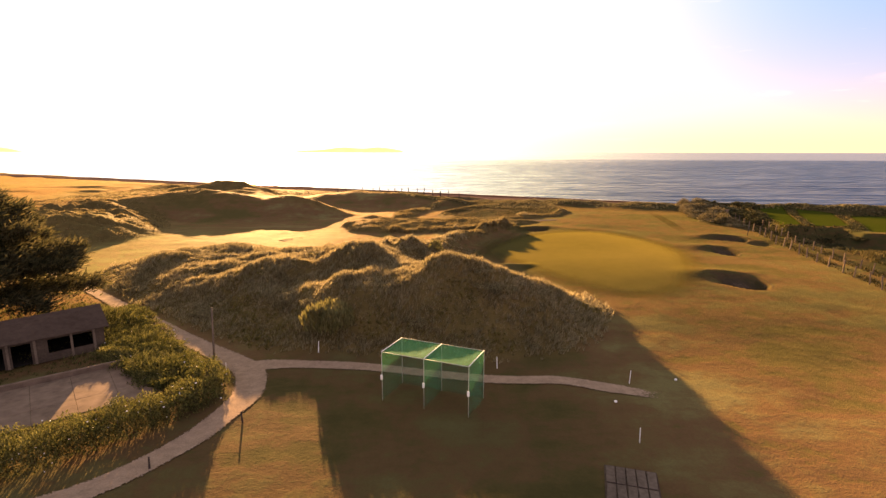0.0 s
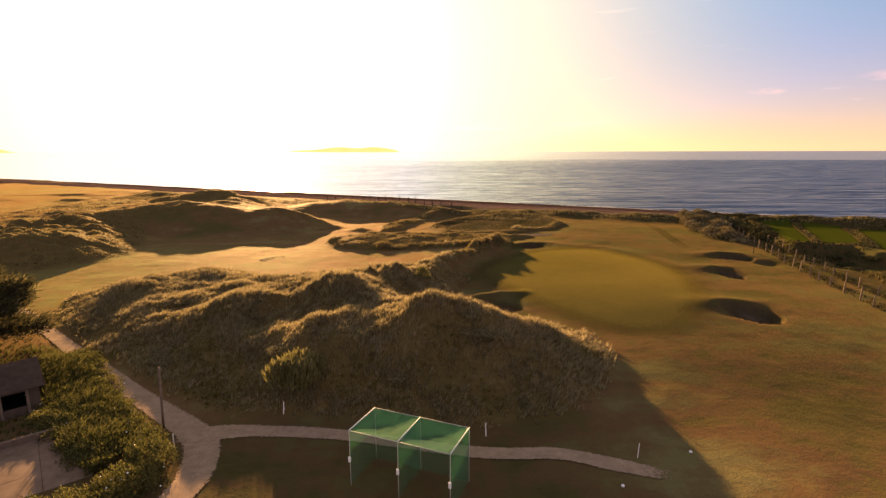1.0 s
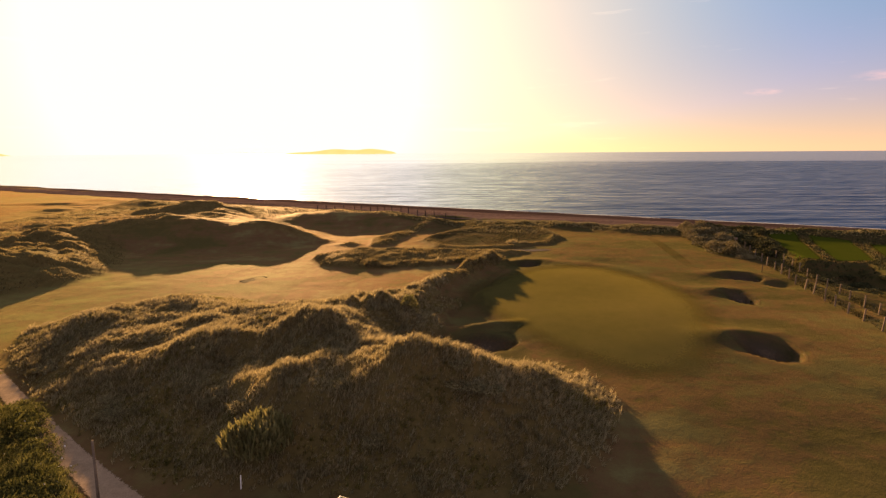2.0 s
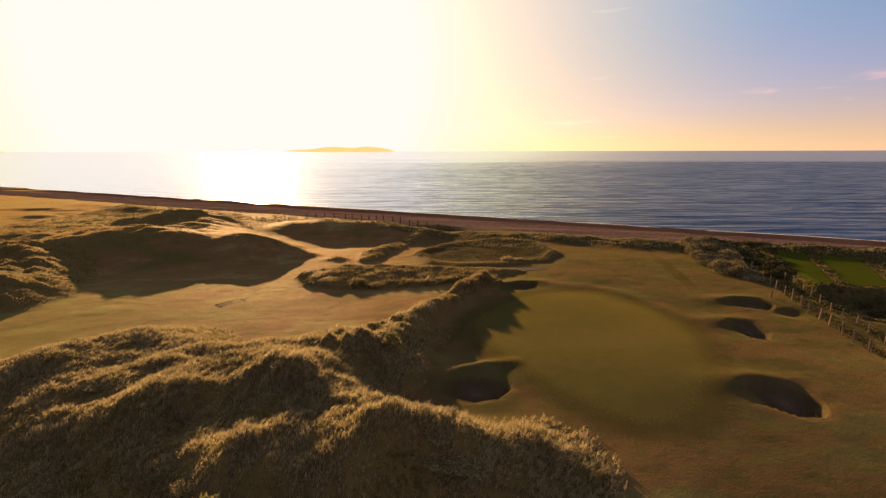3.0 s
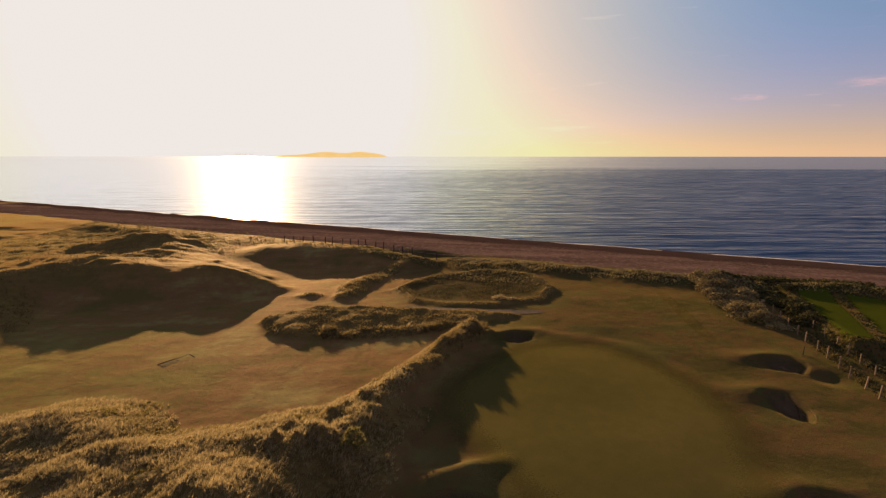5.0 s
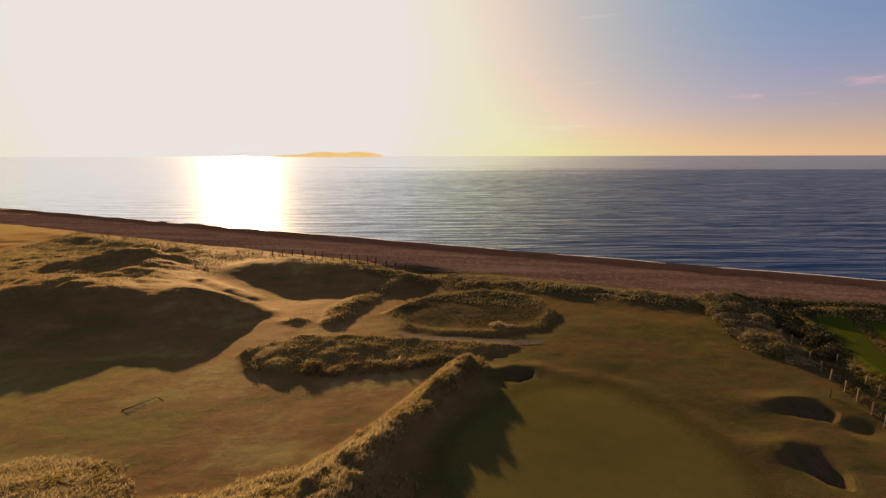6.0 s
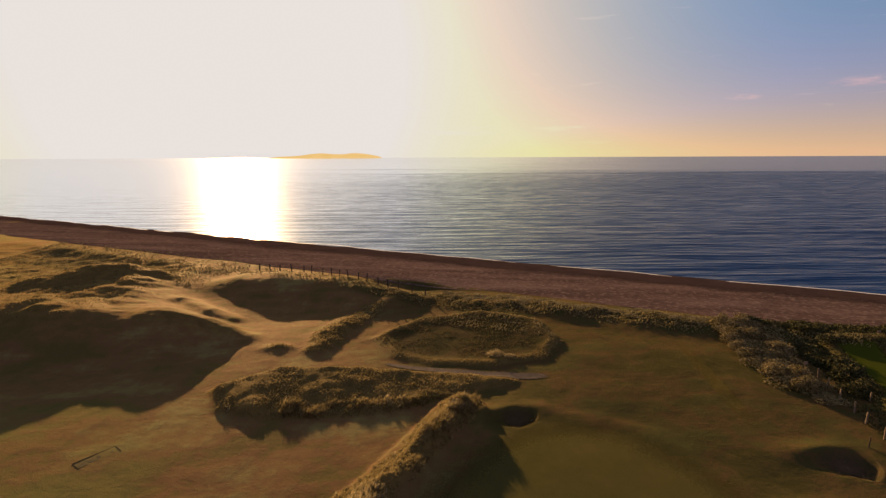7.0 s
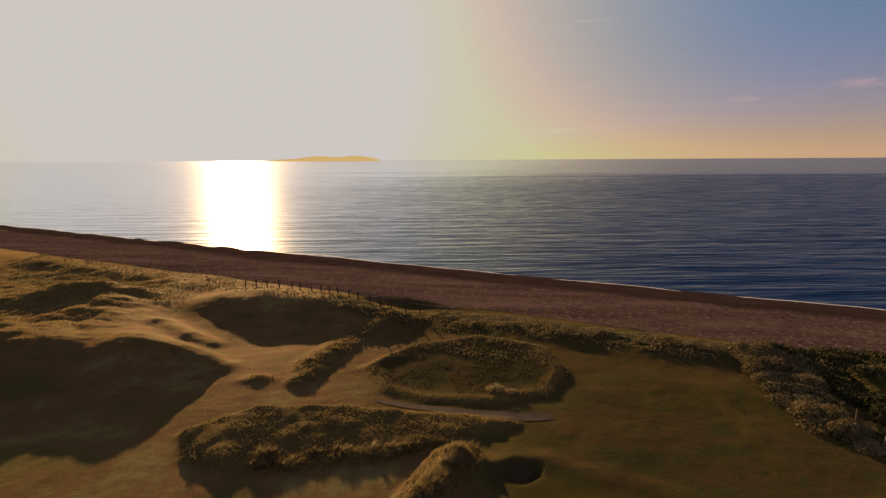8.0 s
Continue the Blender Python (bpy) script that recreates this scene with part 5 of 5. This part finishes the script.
def hedge(name, line, width, height, count, label, seed, material=None, leaf_glint=0):
    rng = np.random.default_rng(seed)
    pts = smooth_line(line, 14)
    run = np.concatenate([[0], np.cumsum(np.linalg.norm(np.diff(pts, axis=0), axis=1))])
    t = thing(name, (float(pts[0][0]), float(pts[0][1]), gz(*pts[0])), label, "hedge")
    base = np.array(t.location)
    tan = np.gradient(pts, axis=0)
    tan /= np.linalg.norm(tan, axis=1)[:, None]

    def sample(n, depth):
        d = rng.uniform(0, run[-1], n)
        x, y = np.interp(d, run, pts[:, 0]), np.interp(d, run, pts[:, 1])
        tx, ty = np.interp(d, run, tan[:, 0]), np.interp(d, run, tan[:, 1])
        ang = rng.uniform(0, math.pi, n)
        lump = 1 + 0.48 * fbm(d, ang * 1.5, 1.1, 4, seed, 0.65)
        r = lump * rng.uniform(depth, 1.0, n) ** 0.6
        off = np.sign(np.cos(ang)) * np.abs(np.cos(ang)) ** 0.6 * width / 2 * r
        up = np.sin(ang) ** 0.6 * height * r
        px, py = x + ty * off, y - tx * off
        return np.c_[px, py, ground_z(px, py) + up] - base

    v, f = leaf_arrays(sample(count * 3, 0.25), 0.135, rng, 0.36, np.tile([0.0, 0.0, 0.55], (count * 3, 1)))
    quick("foliage", v, f, material or M_LEAF, t, smooth=False)
    bm = bmesh.new()
    for k in range(0, len(pts), 3):
        p = Vector((pts[k][0], pts[k][1], gz(*pts[k]))) - Vector(base)
        for a in (0.3, 2.4, 4.4):
            tube(bm, p + Vector((0, 0, -0.1)), p + Vector((0.35 * width * math.cos(a + k), 0.35 * width * math.sin(a + k), height * 0.75)), 0.035, 0.012, 5)
    part("woody_base", bm, M_BARK, t)
    # white flecks painted in for glints on the leaves
    if leaf_glint:
        v, f = leaf_arrays(sample(leaf_glint, 0.95), 0.10, rng, 0.9)
        quick("leaf_glint", v, f, M_WHITE, t, "white flecks for glints on the leaves", smooth=False)


hedge("hedge", [(-27.0, 21.0), (-20.5, 25.6), (-16.6, 29.4), (-13.6, 32.0), (-11.2, 34.8), (-10.5, 36.8), (-11.6, 39.2)], 2.3, 1.55, 22000, "thick leafy green hedge beside the lane", 41, None, 160)
hedge("bramble_bank", [(-13.2, 39.4), (-16.0, 41.6), (-18.6, 44.4), (-22.4, 48.6), (-25.5, 51.4)], 4.4, 0.50, 16000, "low tangled bank of brambles and weeds by the lane", 43, None, 90)
hedge("bramble_bank", [(-12.6, 38.4), (-15.0, 39.8), (-17.6, 42.4), (-20.2, 43.2)], 2.8, 0.62, 11000, "low weeds at the edge of the concrete yard", 44)


def cypress():
    rng = np.random.default_rng(5)
    x0, y0 = -37.5, 50.5
    t = thing("cypress_tree", (x0, y0, gz(x0, y0)), "broad dark wind-swept cypress tree beside the shed", "tree")
    bm = bmesh.new()
    spine = [Vector((0, 0, -0.3)), Vector((0.2, 0.1, 2.2)), Vector((0.5, -0.1, 5.0)), Vector((0.6, 0.2, 8.0)), Vector((0.8, 0.3, 11.0))]
    for k, (a, b) in enumerate(zip(spine, spine[1:])):
        tube(bm, a, b, 0.55 - 0.12 * k, 0.43 - 0.12 * k if k < 3 else 0.04, 10)
    part("trunk", bm, M_BARK, t)
    tips, dirs = [], []
    for k in range(74):
        limb = bmesh.new()
        h = 1.2 + 9.6 * ((k + 0.5) / 74) ** 0.9
        a = k * 2.39996 + rng.uniform(-0.3, 0.3)
        reach = (9.6 * (1 - (h / 12.6) ** 1.7) + 1.2) * rng.uniform(0.72, 1.08)
        rise = rng.uniform(-0.02, 0.25)
        d = Vector((math.cos(a), math.sin(a), rise)).normalized()
        start = Vector((0.4, 0, h * 0.85))
        end = start + d * reach
        mid = start + d * reach * 0.5 + Vector((0, 0, 0.35))
        tube(limb, start, mid, 0.14, 0.08, 6)
        tube(limb, mid, end, 0.08, 0.02, 5)
        part("limb", limb, M_BARK, t)
        m = int(1700 * (reach / 8) + 120)
        u = rng.uniform(0.22, 1.0, m) ** 0.7
        p = np.where(u[:, None] < 0.5, np.array(start) + (np.array(mid) - np.array(start)) * (u * 2)[:, None], np.array(mid) + (np.array(end) - np.array(mid)) * (u * 2 - 1)[:, None])
        side = np.array([-d.y, d.x, 0.0])
        fan = rng.normal(size=m) * (0.25 + 0.9 * np.sin(np.clip(u, 0, 1) * math.pi) ** 0.7)
        p = p + side * fan[:, None] + rng.normal(size=(m, 3)) * np.array([0.26, 0.26, 0.34])
        tips.append(p)
        dirs.append(np.array(d) * 0.8 + side * np.sign(fan)[:, None] * 0.5 + np.array([0, 0, 0.48]))
    v, f = leaf_arrays(np.vstack(tips), 0.50, rng, 0.20, np.vstack(dirs))
    quick("crown", v, f, M_NEEDLE, t, "dark feathery sprays", smooth=False)


cypress()


def tufts(name, label, mask, box_, per_m2, height, blades, material, seed, lean=0.55, width=0.045):
    """Tall grass: many blades in tufts where the mask says."""
    rng = np.random.default_rng(seed)
    x0, x1, y0, y1 = box_
    n = int((x1 - x0) * (y1 - y0) * per_m2)
    x, y = rng.uniform(x0, x1, n), rng.uniform(y0, y1, n)
    clump = 0.65 + 0.9 * fbm(x, y, 2.5, 2, seed)
    keep = rng.uniform(0, 1, n) < mask(x, y) * np.clip(clump + 0.3, 0.15, 1)
    x, y, clump = x[keep], y[keep], clump[keep]
    n = len(x)
    x, y = np.repeat(x, blades), np.repeat(y, blades)
    hs = np.repeat(height * np.clip(clump + 0.2, 0.45, 1.35) * rng.uniform(0.75, 1.25, n), blades)
    m = n * blades
    a = rng.uniform(0, math.tau, m)
    r = rng.uniform(0, 0.16, m) * (height / 0.5)
    bx, by = x + r * np.cos(a), y + r * np.sin(a)
    bz = ground_z(bx, by) - 0.03
    h = hs * rng.uniform(0.6, 1.2, m)
    out = h * lean * rng.uniform(0.2, 1.3, m)
    wind = 0.25 * h * (0.4 + 1.6 * (fbm(bx, by, 6, 2, seed + 9) + 0.35))
    p0 = np.c_[bx, by, bz]
    p1 = p0 + np.c_[np.cos(a) * out * 0.35 + wind * 0.3, np.sin(a) * out * 0.35, h * 0.62]
    p2 = p0 + np.c_[np.cos(a) * out + wind, np.sin(a) * out - wind * 0.4, h * rng.uniform(0.75, 1.05, m)]
    w = np.c_[-np.sin(a + 0.7), np.cos(a + 0.7), np.zeros(m)] * (width * rng.uniform(0.6, 1.3, m))[:, None] * 0.5
    v = np.stack([p0 - w, p0 + w, p1 + w * 0.8, p1 - w * 0.8, p2], axis=1).reshape(-1, 3)
    k = np.arange(m)[:, None] * 5
    quads, tris = k + np.array([[0, 1, 2, 3]]), k + np.array([[3, 2, 4]])
    ob = quick(name, v, [quads, tris], material, smooth=False)
    return tagged(ob, label, "grass", kind="stuff")


def tall_at(x, y):
    i = np.clip(np.searchsorted(GX, x) - 1, 0, len(GX) - 2)
    j = np.clip(np.searchsorted(GY, y) - 1, 0, len(GY) - 2)
    return TALL[j, i]


tufts("dune_grass", "wind-blown golden marram grass on the front dune", lambda x, y: tall_at(x, y), (-38, 19, 41, 80), 22, 0.38, 8, M_MARRAM, 51, 0.65, 0.034)
tufts("dune_herbs", "olive-green low herbs between the marram tufts", lambda x, y: tall_at(x, y) * np.clip(2.6 * fbm(x, y, 5, 3, 91) + 0.15, 0, 1), (-38, 19, 41, 97), 14, 0.22, 9, M_HERB, 61, 0.9, 0.045)
tufts("marram_clumps", "taller pale clumps of marram on the crests", lambda x, y: tall_at(x, y) * np.clip(1.6 * fbm(x, y, 3, 2, 95) - 0.1, 0, 1), (-38, 19, 41, 97), 2.6, 0.55, 22, M_MARRAM, 62, 0.75, 0.035)
tufts("ridge_grass", "pale marram grass along the narrow ridge", lambda x, y: tall_at(x, y) * (x > -6), (-6, 18, 80, 97), 22, 0.46, 12, M_ROUGH, 52, 0.7, 0.032)
tufts("mound_grass", "short rough grass over the low mounds", lambda x, y: tall_at(x, y) * np.where(inside(x, y, MOUND_OVAL) > 1.6, 0.0, 1.0), (-17, 30, 93.5, 136), 18, 0.17, 7, M_ROUGH, 53, width=0.04)
tufts("oval_herbs", "low herbs inside the oval mound, darkened for its shaded slope", lambda x, y: np.where(inside(x, y, MOUND_OVAL) > 1.3, 0.8, 0.0), (1, 29, 103, 125), 16, 0.13, 8, M_OVAL, 63, 0.9)
tufts("dune_grass", "rough marram grass on the western dunes", lambda x, y: np.clip(tall_at(x, y) * 1.6 - 0.6, 0, 1), (-100, -40, 72, 190), 5.0, 0.20, 5, M_ROUGH, 54, width=0.075)
tufts("verge_grass", "green and straw verge grass above the beach", lambda x, y: tall_at(x, y) * (shore(x, y) > -60), (-100, 100, 92, 235), 8.5, 0.25, 6, M_VERGE, 55, width=0.075)
tufts("rough_grass", "orange-brown rough grass behind the fence", lambda x, y: tall_at(x, y), (50, 100, 48, 80), 6, 0.42, 8, M_FRINGE, 56, width=0.07)
tufts("weed_grass", "tufts of rough grass round the shed", lambda x, y: np.where((inside(x, y, [(-30, 36), (-21.5, 43.2), (-20, 46), (-27, 53.5), (-36, 60), (-48, 60), (-48, 36)]) > 0) | (inside(x, y, [(-31, 32.6), (-17.4, 41.6), (-19.5, 44.0), (-33, 35.6)]) > 0), 1.0, 0.0), (-48, -14, 30, 62), 9, 0.26, 6, M_LEAF, 57)
# dark blades stand in for the shadow lines between the tees
tufts("bank_grass", "rough grass between the tees, dark in place of shadow", lambda x, y: np.where((inside(x, y, TEE_BANK) > -3) & (np.max([inside(x, y, q) for q in TEES], axis=0) < -0.15), 1.0, 0.0), (50, 98, 80, 111), 9, 0.26, 6, M_DARKLEAF, 59, width=0.08)
tufts("bank_weeds", "tall green weeds and grass on the bank by the lane", lambda x, y: np.where(inside(x, y, [(-12.6, 40.2), (-14.6, 38.6), (-18, 41), (-21, 44.6), (-25, 49), (-29, 53.4), (-26.4, 53.0), (-19.6, 46.9), (-14.2, 42.8)]) > 0, 1.0, 0.0), (-30, -12, 38, 54), 14, 0.85, 9, M_LEAF, 66, width=0.05)
tufts("fringe_grass", "longer grass fringing lanes and fence", lambda x, y: np.where((np.abs(inside(x, y, [(p[0] + 0.8, p[1]) for p in EAST] + [(p[0] + 3.6, p[1] + 0.6) for p in EAST[::-1]])) < 0.7), 1.0, 0.0), (43, 58, 50, 95), 9, 0.32, 8, M_FRINGE, 58)

# ---- far land ----


def far_land(name, x0, x1, y, top, label, seed):
    """A low hazy hill on the far shore."""
    n = 80
    u = np.linspace(0, 1, n)
    prof = top * np.clip(np.sin(u * math.pi) ** 0.45 * (0.75 + 0.5 * vnoise(u * 5, u * 0, seed)) * (0.55 + 0.45 * sstep(0.0, 0.55, u)), 0, 2)
    rows = []
    for k, depth in enumerate((0, 60, 160, 260)):
        rows.append(np.c_[x0 + (x1 - x0) * u, np.full(n, y + depth), np.where(k in (0, 3), -2.0, prof * (0.7 if k == 1 else 1.0))])
    ob = quick(name, np.vstack(rows), grid_faces(n, 4), M_HAZE)
    return tagged(ob, label, "island", kind="structure")


far_land("backdrop_island", -1240, -330, 4300, 62, "low hazy golden island on the horizon", 3)
far_land("backdrop_headland", -3900, -3330, 3900, 60, "faint headland on the horizon", 8)
